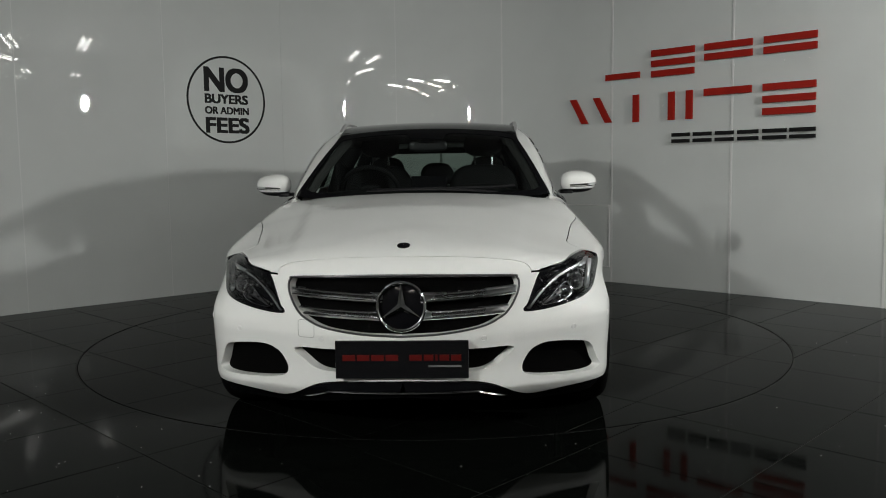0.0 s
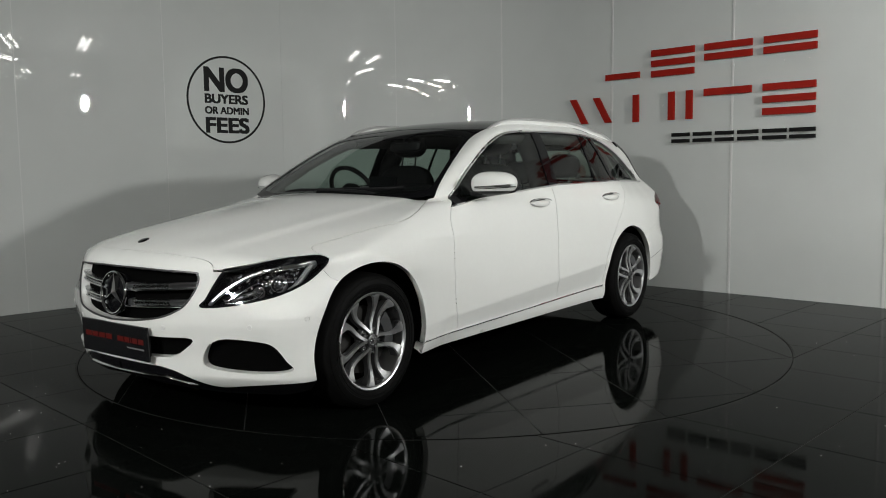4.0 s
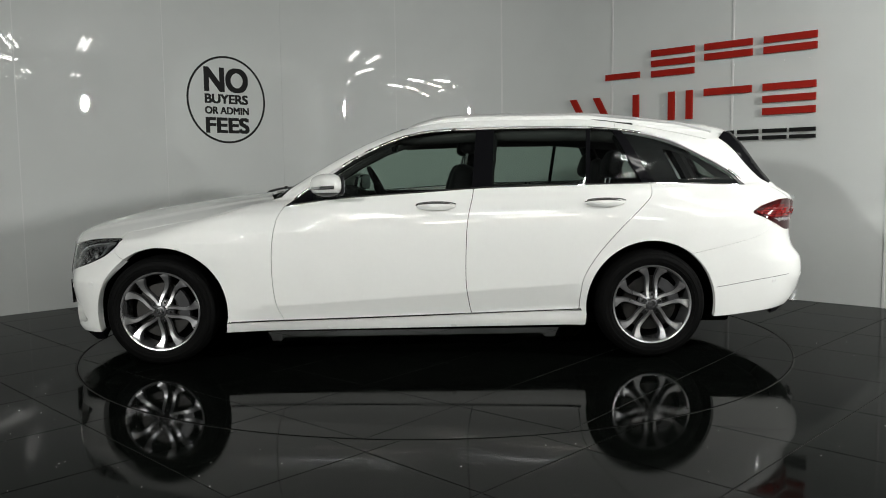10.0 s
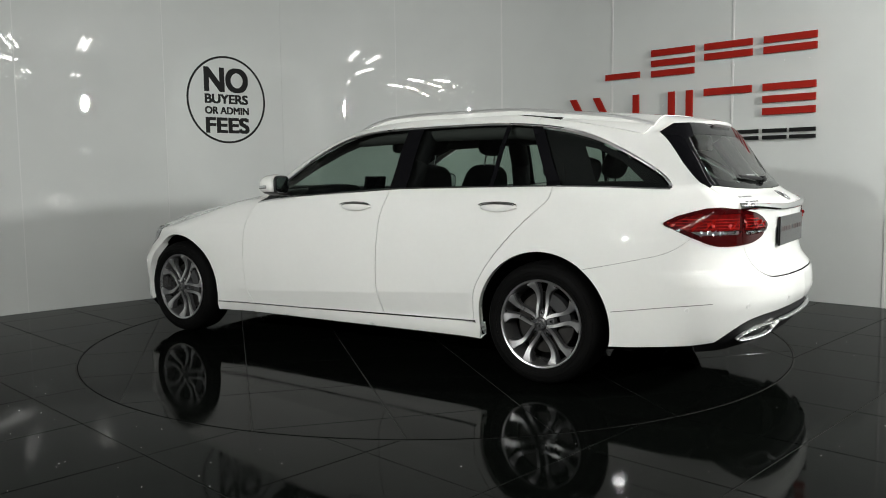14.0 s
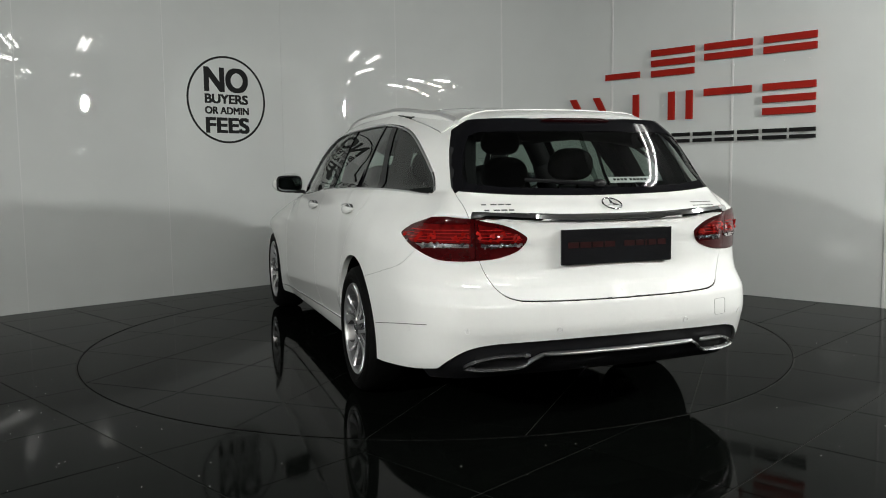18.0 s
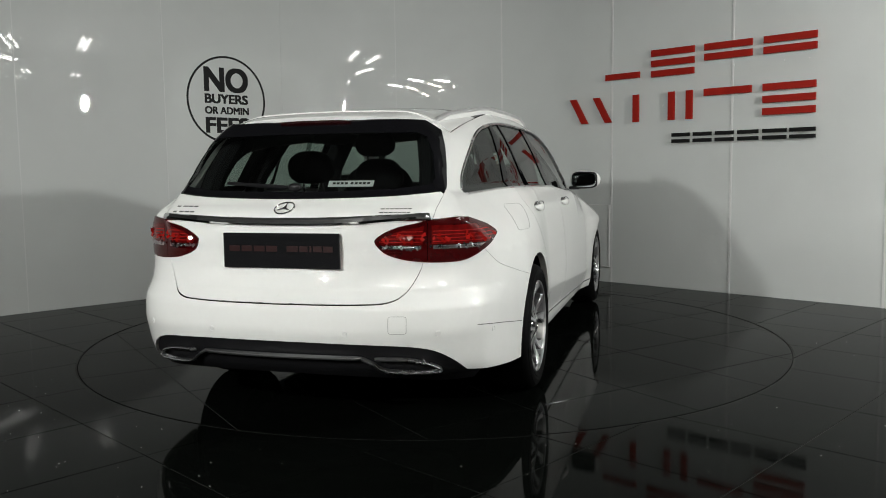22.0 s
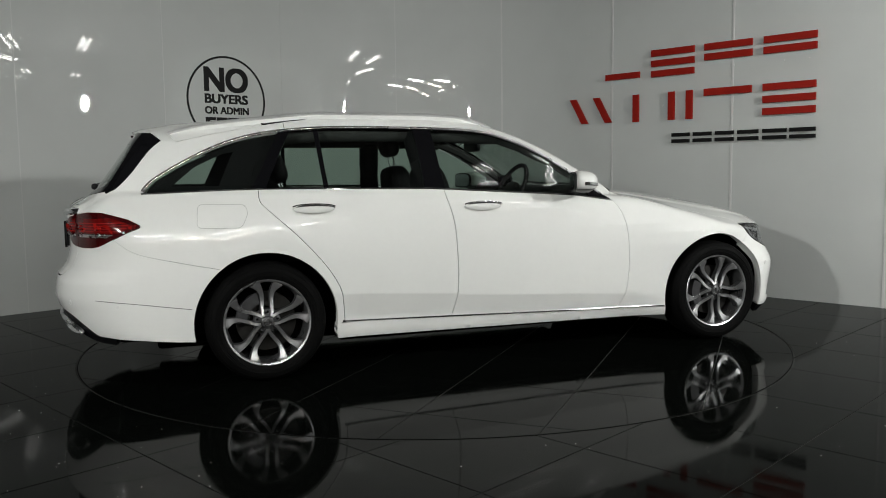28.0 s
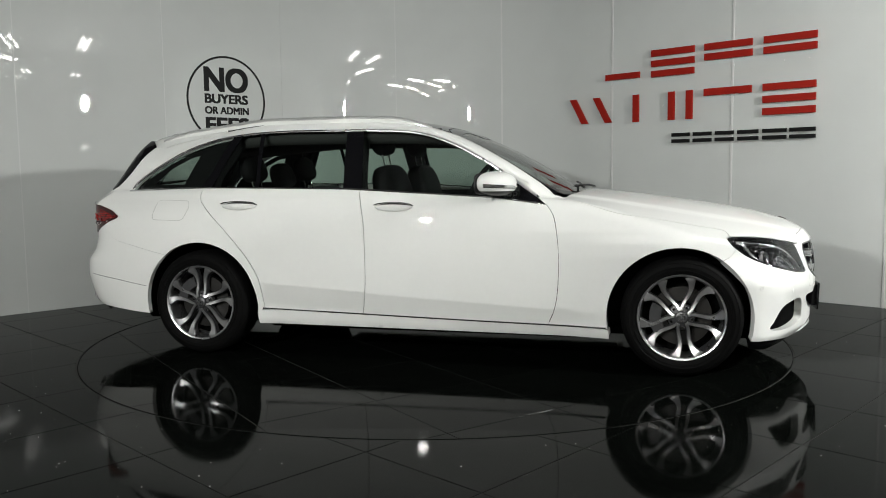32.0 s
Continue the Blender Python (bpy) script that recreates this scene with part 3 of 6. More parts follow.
def smooth_line(pts, n=6, closed=False):
    """A flowing line through points (Catmull-Rom)."""
    P = [Vector(p) for p in pts]
    out = []
    m = len(P)
    for i in range(m if closed else m - 1):
        g = (lambda k: P[k % m]) if closed else (lambda k: P[max(0, min(m - 1, k))])
        a, b, c, d = g(i - 1), g(i), g(i + 1), g(i + 2)
        for j in range(n):
            t = j / n
            q = 0.5 * ((2 * b) + (c - a) * t + (2 * a - 5 * b + 4 * c - d) * t * t + (3 * b - a - 3 * c + d) * t ** 3)
            out.append(tuple(q))
    if not closed:
        out.append(tuple(P[-1]))
    return out


# the ways of looking at the car from which outlines are drawn: start plane, way, and the two axes in it
VIEWS = {
    "side": (np.array([0, 1.5, 0.0]), np.array([0, -1.0, 0]), np.array([1.0, 0, 0]), np.array([0, 0, 1.0])),
    "top": (np.array([0, 0, 2.0]), np.array([0, 0, -1.0]), np.array([1.0, 0, 0]), np.array([0, 1.0, 0])),
    "front": (np.array([3.0, 0, 0]), np.array([-1.0, 0, 0]), np.array([0, 1.0, 0]), np.array([0, 0, 1.0])),
    "rear": (np.array([-3.0, 0, 0]), np.array([1.0, 0, 0]), np.array([0, 1.0, 0]), np.array([0, 0, 1.0])),
    "front_left": (np.array([2.3, 2.3, 0.0]), np.array([-1.0, -1.0, 0]) / math.sqrt(2), np.array([-1.0, 1.0, 0]) / math.sqrt(2), np.array([0, 0, 1.0])),
    "rear_left": (np.array([-2.3, 2.3, 0.0]), np.array([1.0, -1.0, 0]) / math.sqrt(2), np.array([1.0, 1.0, 0]) / math.sqrt(2), np.array([0, 0, 1.0])),
}


def slanted(turn, tilt):
    """A way of looking at the car's left side from above: turned to the rear and tilted down, in degrees."""
    c, s, ct, st = math.cos(radians(turn)), math.sin(radians(turn)), math.cos(radians(tilt)), math.sin(radians(tilt))
    way = np.array([s * ct, -c * ct, -st])
    return -2.6 * way, way, np.array([c, s, 0.0]), np.array([s * st, -c * st, ct])


VIEWS["side_rear"] = slanted(30, 18)
VIEWS["side_top"] = slanted(0, 45)
VIEWS["side_tilt"] = slanted(0, 22)


def seen_from(view, marks, fun=None):
    """Marks on the skin, each (s|t|f|r, a, b), as an outline in another view."""
    origin, way, ua, va = VIEWS[view]
    out = [None] * len(marks)
    for code in "stfr":
        ids = [i for i, m in enumerate(marks) if m[0] == code]
        if ids:
            o2, w2, u2, v2 = VIEWS[{"s": "side", "t": "top", "f": "front", "r": "rear"}[code]]
            pts, _ = cast([o2 + marks[i][1] * u2 + marks[i][2] * v2 for i in ids], w2, fun or hull)
            for i, q in zip(ids, pts):
                out[i] = (float(q @ ua), float(q @ va))
    return out


def snap(points):
    """Places brought exactly onto the skin."""
    p = np.array(points, float)
    e = 1e-4
    for _ in range(12):
        g = np.stack([(hull(*(p + np.eye(3)[k] * e).T) - hull(*(p - np.eye(3)[k] * e).T)) / (2 * e) for k in range(3)], axis=1)
        p -= 0.8 * hull(*p.T)[:, None] * g / np.maximum((g * g).sum(1), 0.2)[:, None]
    return p


def line3(points, n=4, closed=False):
    """A flowing line on the skin through places of the car."""
    P = [Vector(p) for p in points]
    m, out = len(P), []
    for i in range(m if closed else m - 1):
        g = (lambda k: P[k % m]) if closed else (lambda k: P[max(0, min(m - 1, k))])
        a, b, c, d = g(i - 1), g(i), g(i + 1), g(i + 2)
        for j in range(n):
            t = j / n
            out.append(0.5 * ((2 * b) + (c - a) * t + (2 * a - 5 * b + 4 * c - d) * t * t + (3 * b - a - 3 * c + d) * t ** 3))
    if not closed:
        out.append(P[-1])
    return snap([tuple(q) for q in out])


def marks3(marks, fun=None):
    """Marks (s|t|f|r, a, b) as places on the skin."""
    out = [None] * len(marks)
    for code in "stfr":
        ids = [i for i, m in enumerate(marks) if m[0] == code]
        if ids:
            o2, w2, u2, v2 = VIEWS[{"s": "side", "t": "top", "f": "front", "r": "rear"}[code]]
            pts, _ = cast([o2 + marks[i][1] * u2 + marks[i][2] * v2 for i in ids], w2, fun or hull)
            for i, q in zip(ids, pts):
                out[i] = q
    return out


def skin(outline, view="side", cell=0.03, gap=0.002, lift=0.0, thick=0.010, fun=hull, holes=(), reach=3.2, shear=0.0):
    """A panel of the car's skin: an outline seen from one side, laid on the skin, with thickness. Returns vertices, normals and faces."""
    origin, way, ua, va = VIEWS[view]
    loops = [inset(list(outline), gap) if gap else list(outline)] + [inset(list(h), -gap) if gap else list(h) for h in holes]
    pts2, edges, rings = [], [], []
    for ring in loops:
        dense = []
        for p, q in zip(ring, ring[1:] + ring[:1]):
            k = max(1, math.ceil(math.dist(p, q) / (cell * 0.8)))
            if math.dist(p, q) > 2e-5:
                dense += [(p[0] + (q[0] - p[0]) * j / k, p[1] + (q[1] - p[1]) * j / k) for j in range(k)]
        base = len(pts2)
        pts2 += dense
        edges += [(base + j, base + (j + 1) % len(dense)) for j in range(len(dense))]
        rings.append(np.array(dense))
    rim = np.array(pts2)
    lo, hi = rim.min(0), rim.max(0)
    gx, gy = np.meshgrid(np.arange(lo[0], hi[0], cell), np.arange(lo[1] - abs(shear), hi[1] + abs(shear), cell * 0.87))
    gx = gx + (np.arange(gx.shape[0]) % 2)[:, None] * cell / 2
    gy = gy + shear * gx
    g = np.stack([gx.ravel(), gy.ravel()], 1)

    def within(q):
        odd = np.zeros(len(q), bool)
        for r in rings:
            p0, p1 = r, np.roll(r, -1, 0)
            for (x0, y0), (x1, y1) in zip(p0, p1):
                if y0 != y1:
                    odd ^= ((y0 > q[:, 1]) != (y1 > q[:, 1])) & (q[:, 0] < (x1 - x0) * (q[:, 1] - y0) / (y1 - y0) + x0)
        return odd

    g = g[within(g)]
    if len(g):
        near = np.array([np.min(((rim - q) ** 2).sum(1)) for q in g])
        g = g[near > (0.45 * cell) ** 2]
    flat_pts = [Vector(p) for p in pts2] + [Vector(p) for p in g.tolist()]
    out_v, _, out_f, *_ = geometry.delaunay_2d_cdt(flat_pts, edges, [], 0, 1e-6)
    coords = [tuple(v) for v in out_v]
    cv = np.array(coords)
    tri = np.array([f for f in out_f if len(f) == 3])
    tri = tri[within(cv[tri].mean(1))]
    faces = tri.tolist()
    c = np.array(coords)
    start = origin + c[:, :1] * ua + c[:, 1:] * va
    pts, hit = cast(start, way, fun, reach)
    nrm = gradient(fun, pts)
    bad = ~hit
    if bad.any():
        good = set(np.nonzero(hit)[0].tolist())
        faces = [f for f in faces if all(k in good for k in f)]
    return pts + nrm * lift, nrm, faces, thick


def skin_object(name, data, mat, parent, label="", mirror=False, both=False):
    """The mesh of a panel, with its edge turned in. mirror: on the other side of the car; both: joined from both sides."""
    pts, nrm, faces, thick = data
    flip = np.array([1, -1.0, 1])
    out_v, out_n, out_f = [], [], []
    for sgn in ((False, True) if both else ((True,) if mirror else (False,))):
        P, N = (pts * flip, nrm * flip) if sgn else (pts, nrm)
        base = sum(len(v) for v in out_v)
        used, edge = set(), {}
        F = []
        for f in faces:
            a, b, d = P[f[0]], P[f[1]], P[f[2]]
            cr = np.cross(b - a, d - a)
            ok = cr @ N[f[0]] > 0
            g = list(f) if ok else list(f)[::-1]
            F.append([base + k for k in g])
            used.update(g)
            for k in range(len(g)):
                e = (g[k], g[(k + 1) % len(g)])
                edge[e] = edge.get(e, 0) + 1
        out_v.append(P)
        out_n.append(N)
        out_f += F
        if thick:
            rim = [e for e in edge if (e[1], e[0]) not in edge]
            ids = sorted({k for e in rim for k in e})
            # a small rounded lip, then the turned-in edge
            off = base + len(P)
            pos = {k: i for i, k in enumerate(ids)}
            q = P[ids] - N[ids] * thick
            out_v.append(np.concatenate([P[ids], q]))
            m = len(ids)
            side_n = np.zeros((m, 3))
            for a, b in rim:
                s = np.cross(P[b] - P[a], N[a])
                side_n[pos[a]] += s
                side_n[pos[b]] += s
            side_n /= np.maximum(np.linalg.norm(side_n, axis=1), 1e-9)[:, None]
            out_n.append(np.concatenate([side_n, side_n]))
            for a, b in rim:
                out_f.append([off + pos[b], off + pos[a], off + m + pos[a], off + m + pos[b]])
    V = np.concatenate(out_v) + np.array([0, OY, 0])
    Nn = np.concatenate(out_n)
    me = bpy.data.meshes.new(name)
    me.from_pydata(V.tolist(), [], out_f)
    me.materials.append(mat)
    me.polygons.foreach_set("use_smooth", [True] * len(me.polygons))
    me.normals_split_custom_set_from_vertices([tuple(n) for n in Nn])
    ob = new(name, me)
    ob.parent = parent
    if label:
        ob["label"] = label
    return ob


def side_parts(name, outline, mat, parent, label="", **kw):
    """The same panel on both sides of the car: two parts."""
    d = skin(outline, "side", **kw)
    return skin_object(name, d, mat, parent, label), skin_object(name, d, mat, parent, label, mirror=True)


def car_bm(bm):
    return move(bm, Matrix.Translation((0, OY, 0)))


def flipped(bm):
    """A bmesh mirrored to the car's other side."""
    bmesh.ops.transform(bm, matrix=Matrix.Diagonal((1, -1, 1, 1)), verts=bm.verts[:])
    bmesh.ops.reverse_faces(bm, faces=bm.faces[:])
    return bm


def both_sides(name, make, mat, parent, label="", smooth=False):
    a = part(name, car_bm(make()), mat, parent, label, smooth)
    b = part(name, car_bm(flipped(make())), mat, parent, label, smooth)
    return a, b


def seat_on(view, a, b, fun=hull):
    """A point of the skin and its normal, seen at (a, b) from one side."""
    origin, way, ua, va = VIEWS[view]
    p, _ = cast([origin + a * ua + b * va], way, fun)
    return Vector(p[0]), Vector(gradient(fun, p)[0])
# ---- the estate car ----
car = tagged(new("estate_car"), "white estate car with black glass roof standing on the turntable", "car")
HUB_F, HUB_R, HUB_Z, ARCH = 1.590, -1.247, 0.318, 0.375
ARCH_F, ARCH_R, ARCH_Z = (1.578, 0.312), (-1.245, 0.312), 0.312

DLO_LOW = [(0.872, 0.911), (0.686, 0.937), (0.557, 0.951), (0.23, 0.972), (-0.222, 1.000), (-0.427, 1.006), (-1.262, 1.015), (-1.793, 1.001), (-1.849, 1.004)]
DLO_TOP = [(0.849, 0.929), (0.745, 1.004), (0.630, 1.082), (0.431, 1.202), (0.231, 1.290), (0.029, 1.337), (-0.276, 1.352), (-0.784, 1.356),
           (-1.088, 1.339), (-1.290, 1.306), (-1.456, 1.253), (-1.621, 1.173), (-1.786, 1.074), (-1.849, 1.008)]
SEAM_A = [(0.884, 0.252), (0.924, 0.345), (0.943, 0.479), (0.943, 0.674), (0.918, 0.835), (0.872, 0.911)]
SEAM_B = [(-0.222, 1.000), (-0.216, 0.955), (-0.185, 0.820), (-0.173, 0.658), (-0.171, 0.461), (-0.187, 0.344), (-0.203, 0.275)]
SEAM_C = [(-1.262, 1.015), (-1.257, 0.950), (-1.199, 0.887), (-1.066, 0.760), (-0.937, 0.615), (-0.856, 0.485), (-0.835, 0.385), (-0.828, 0.292)]
seam_a, seam_b, seam_c = smooth_line(SEAM_A), smooth_line(SEAM_B), smooth_line(SEAM_C)
dlo_top = smooth_line(DLO_TOP)
headlight = line3([(2.178, 0.556, 0.682), (2.160, 0.590, 0.694), (2.100, 0.668, 0.722), (2.000, 0.706, 0.741), (1.899, 0.748, 0.749), (1.828, 0.786, 0.750),
                   (1.814, 0.827, 0.736), (1.826, 0.843, 0.710), (1.859, 0.838, 0.677), (1.921, 0.824, 0.634), (2.007, 0.800, 0.598), (2.085, 0.750, 0.569),
                   (2.150, 0.660, 0.544), (2.205, 0.560, 0.530), (2.235, 0.481, 0.530), (2.227, 0.502, 0.566), (2.208, 0.527, 0.622)], 4, True)
tail = line3([(-1.860, 0.841, 0.850), (-1.900, 0.824, 0.886), (-1.945, 0.806, 0.907), (-2.128, 0.669, 0.910), (-2.160, 0.628, 0.907), (-2.212, 0.497, 0.878),
              (-2.227, 0.415, 0.838), (-2.228, 0.404, 0.812), (-2.222, 0.437, 0.772), (-2.206, 0.515, 0.744), (-2.175, 0.592, 0.734), (-2.126, 0.668, 0.731),
              (-2.067, 0.740, 0.738), (-1.989, 0.799, 0.776), (-1.910, 0.832, 0.818)], 4, True)


def loop(points, i, j, step=1):
    """Part of a closed line, from knot i to knot j."""
    n = len(points)
    i, j = i * 4, j * 4
    k = ((j - i) * step) % n
    return [points[(i + step * q) % n] for q in range(k + 1)]


def flat(view, points):
    """Places on the car as an outline in one view."""
    _, _, ua, va = VIEWS[view]
    return [(float(np.array(p) @ ua), float(np.array(p) @ va)) for p in points]


# doors, wings, sills
front_door = seam_a + [p for p in DLO_LOW[1:4]] + seam_b + [(0.3, 0.263)]
rear_door = seam_b[::-1] + DLO_LOW[5:6] + seam_c + [(-0.75, 0.288)]
doors = side_parts("front_door", front_door, M_PAINT, car, cell=0.018, shear=-0.058) + side_parts("rear_door", rear_door, M_PAINT, car, cell=0.018, shear=-0.058)
wing_top = line3([tuple(headlight[20])] + [tuple(q) for q in marks3([("s", 1.80, 0.768), ("s", 1.672, 0.791), ("s", 1.46, 0.830), ("s", 1.291, 0.856), ("s", 1.138, 0.896), ("s", 1.006, 0.933), ("s", 0.94, 0.952), ("s", 0.893, 0.962)])], 4)
wing_seam = line3([tuple(headlight[32]), *[tuple(q) for q in marks3([("s", 1.83, 0.640), ("s", 1.794, 0.620)])]], 4)
wing_low = marks3([("s", *q) for q in seam_a[::-1] + [(1.05, 0.246), (1.2125, 0.245)] + arc(*ARCH_F, ARCH, 190.3, 55.2, 24)])
front_wing = flat("side_tilt", list(wing_seam[::-1]) + loop(headlight, 8, 5, -1)[1:] + list(wing_top)[1:] + wing_low)
d = skin(front_wing, "side_tilt", cell=0.025, gap=0.0015, thick=0.03)
skin_object("front_wing", d, M_PAINT, car)
skin_object("front_wing", d, M_PAINT, car, mirror=True)
sill = [(1.213, 0.240), (-0.203, 0.269), (-0.75, 0.283), (-0.868, 0.283), (-0.874, 0.245), (-0.868, 0.195), (1.218, 0.185)]
side_parts("sill", sill, M_PAINT, car, thick=0.05)


def strip_along(points, width, height, lift=0.0, view="side", fun=hull):
    """A trim strip that follows the skin through places given in one view."""
    origin, way, ua, va = VIEWS[view]
    pts = np.array([origin + a * ua + b * va for a, b in points])
    p, _ = cast(pts, way, fun)
    n = gradient(fun, p)
    bm = bmesh.new()
    rows = []
    for i in range(len(p)):
        d = p[min(i + 1, len(p) - 1)] - p[max(i - 1, 0)]
        d /= max(np.linalg.norm(d), 1e-9)
        s = np.cross(n[i], d)
        s /= max(np.linalg.norm(s), 1e-9)
        k = 0.3 if i in (0, len(p) - 1) else 1.0
        q = p[i] + n[i] * lift
        rows.append([bm.verts.new(q + s * width / 2 * a + n[i] * height * b * k) for a, b in ((-1, -0.6), (-1, 0.5), (-0.5, 1), (0.5, 1), (1, 0.5), (1, -0.6))])
    for a, b in zip(rows, rows[1:]):
        for k in range(6):
            bm.faces.new((a[k], a[(k + 1) % 6], b[(k + 1) % 6], b[k]))
    bm.faces.new(rows[0])
    bm.faces.new(rows[-1][::-1])
    bmesh.ops.recalc_face_normals(bm, faces=bm.faces[:])
    return bm


both_sides("sill_trim", lambda: strip_along(smooth_line([(1.20, 0.247), (0.5, 0.258), (-0.203, 0.274), (-0.70, 0.287), (-0.84, 0.292)], 8), 0.010, 0.006), M_CHROME, car, "thin chrome strip", True)
both_sides("window_trim", lambda: strip_along(smooth_line([(0.86, 0.913)] + DLO_LOW[1:-1] + [(-1.835, 1.0)], 6), 0.012, 0.005, 0.001), M_CHROME, car, "slim chrome strip under the windows", True)
both_sides("window_trim", lambda: strip_along(dlo_top[2:-1], 0.014, 0.005, 0.001), M_SATIN, car, "slim silver strip over the windows", True)

# roof frame: windscreen pillar and rail over the doors, then the rear quarter
edge = [("t", x, 0.565) for x in (0.18, 0.05, -0.2, -0.5, -0.85, -1.088)]
pillar = line3([(0.900, 0.718, 0.958), (0.779, 0.684, 1.056), (0.588, 0.632, 1.174), (0.378, 0.578, 1.287), (0.284, 0.567, 1.326)], 6)
frame_line = flat("side_top", list(pillar) + marks3(edge) + marks3([("s", *p) for p in [(-1.088, 1.339)] + [p for p in dlo_top[::-1] if p[0] > -1.087] + [(0.872, 0.911)]]))
d = skin(frame_line, "side_top", cell=0.022, gap=0.0, thick=0.012)
skin_object("roof_frame", d, M_PAINT, car)
skin_object("roof_frame", d, M_PAINT, car, mirror=True)

gate_edge = line3([tuple(tail[16]), (-2.105, 0.632, 0.958), (-2.030, 0.650, 1.018)], 4)
glass_edge = line3([tuple(gate_edge[-1]), (-2.003, 0.655, 1.034), (-1.968, 0.666, 1.056), (-1.901, 0.654, 1.127), (-1.850, 0.634, 1.195), (-1.795, 0.610, 1.270), (-1.745, 0.585, 1.318)], 4)
rear_seam = line3([tuple(tail[52])] + [tuple(q) for q in marks3([("s", -1.883, 0.705), ("s", -1.69, 0.655), ("s", -1.474, 0.609)])], 6)
quarter3 = (marks3([("s", *p) for p in seam_c[::-1]])
            + marks3([("s", *p) for p in ((-1.35, 1.014), (-1.50, 1.011), (-1.65, 1.006), (-1.793, 1.001), (-1.849, 1.004))])
            + marks3([("s", *p) for p in [q for q in dlo_top[::-1] if -1.85 < q[0] < -1.089] + [(-1.088, 1.339)]])
            + marks3([("t", x, 0.565) for x in (-1.088, -1.20, -1.30, -1.40, -1.50, -1.60, -1.66)])
            + list(glass_edge[::-1]) + list(gate_edge[::-1])[1:] + loop(tail, 4, 13, -1)[1:] + list(rear_seam)[1:]
            + marks3([("s", *p) for p in arc(*ARCH_R, ARCH, 127.7, -9.0, 30)]) + marks3([("s", -0.84, 0.286)]))
d = skin(flat("side_rear", quarter3), "side_rear", cell=0.025, gap=0.0015, thick=0.03)
skin_object("rear_quarter", d, M_PAINT, car)
skin_object("rear_quarter", d, M_PAINT, car, mirror=True)

# front bumper with its openings
seam_front = [("f", 0, 0.759), ("f", 0.20, 0.756), ("f", 0.313, 0.750), ("f", 0.412, 0.739), ("f", 0.470, 0.729), ("f", 0.505, 0.714), ("f", 0.518, 0.697), ("f", 0.522, 0.682)]
fog = flat("front_left", line3([(2.258, 0.512, 0.299), (2.256, 0.528, 0.339), (2.250, 0.556, 0.369), (2.227, 0.615, 0.388), (2.151, 0.732, 0.381), (2.111, 0.773, 0.361),
                                (2.074, 0.800, 0.301), (2.056, 0.815, 0.263), (2.132, 0.741, 0.253), (2.210, 0.624, 0.256), (2.249, 0.534, 0.271)], 4, True))
fog_c = [sum(q[k] for q in fog) / len(fog) for k in (0, 1)]
fog = [(fog_c[0] + (a - fog_c[0]) * 1.12, fog_c[1] + (b - fog_c[1]) * 1.06) for a, b in fog]
GRILLE = [(0.0, 0.452), (0.155, 0.460), (0.310, 0.483), (0.390, 0.515), (0.430, 0.548), (0.462, 0.605), (0.470, 0.645), (0.462, 0.668), (0.437, 0.679), (0.2, 0.690), (0.0, 0.692)]
INTAKE = [(0.0, 0.300), (0.27, 0.302), (0.35, 0.312), (0.40, 0.340), (0.445, 0.392), (0.28, 0.396), (0.0, 0.398)]


def centre(code, z0, z1, n=8):
    """The car's middle line between two heights."""
    return [(code, 0.0, z0 + (z1 - z0) * k / n) for k in range(n + 1)]


def fine(marks, n=3):
    """Marks of one kind, with more between them."""
    return [(marks[0][0], *q) for q in smooth_line([m[1:] for m in marks], n)]


bumper = (seen_from("front_left", fine(seam_front)) + flat("front_left", [headlight[0]] + loop(headlight, 17, 8, -1)[1:]) + flat("front_left", wing_seam)[1:]
          + seen_from("front_left", [("s", x, z) for x, z in arc(*ARCH_F, ARCH, 55.2, -17.0, 20)])
          + seen_from("front_left", fine([("f", 0.85, 0.200), ("f", 0.77, 0.200), ("f", 0.65, 0.188), ("f", 0.53, 0.174), ("f", 0.46, 0.192), ("f", 0.40, 0.226), ("f", 0.34, 0.250), ("f", 0.25, 0.263), ("f", 0, 0.268)]))
          + seen_from("front_left", centre("f", 0.268, 0.300, 3)[1:-1])
          + seen_from("front_left", [("f", a, b) for a, b in smooth_line(INTAKE, 4)]) + seen_from("front_left", centre("f", 0.398, 0.452, 4)[1:-1])
          + seen_from("front_left", [("f", a, b) for a, b in smooth_line(GRILLE, 4)]) + seen_from("front_left", centre("f", 0.692, 0.759, 6)[1:-1]))
skin_object("front_bumper", skin(bumper, "front_left", cell=0.022, gap=0.0, thick=0.045, holes=[fog]), M_PAINT, car, both=True)
d = skin(inset(fog, -0.01), "front_left", cell=0.03, gap=0, lift=-0.040, thick=0)
for m in (False, True):
    skin_object("fog_grille", d, M_GAP, car, "black plastic honeycomb in the lower corner opening", mirror=m)


intake_full = [(a, b) for a, b in INTAKE] + [(-a, b) for a, b in INTAKE[-2:0:-1]]
skin_object("lower_intake", skin(inset(intake_full, -0.012), "front", cell=0.04, gap=0, lift=-0.045, thick=0), M_GAP, car, "black lower air intake")
lip = (seen_from("front_left", [("f", 0, 0.262), ("f", 0.25, 0.257), ("f", 0.34, 0.244), ("f", 0.40, 0.220), ("f", 0.46, 0.186), ("f", 0.53, 0.168), ("f", 0.65, 0.182), ("f", 0.77, 0.194), ("f", 0.85, 0.195), ("s", 1.93, 0.198)])
       + seen_from("front_left", [("s", 1.93, 0.150), ("f", 0.75, 0.135), ("f", 0.5, 0.130), ("f", 0, 0.190)]))
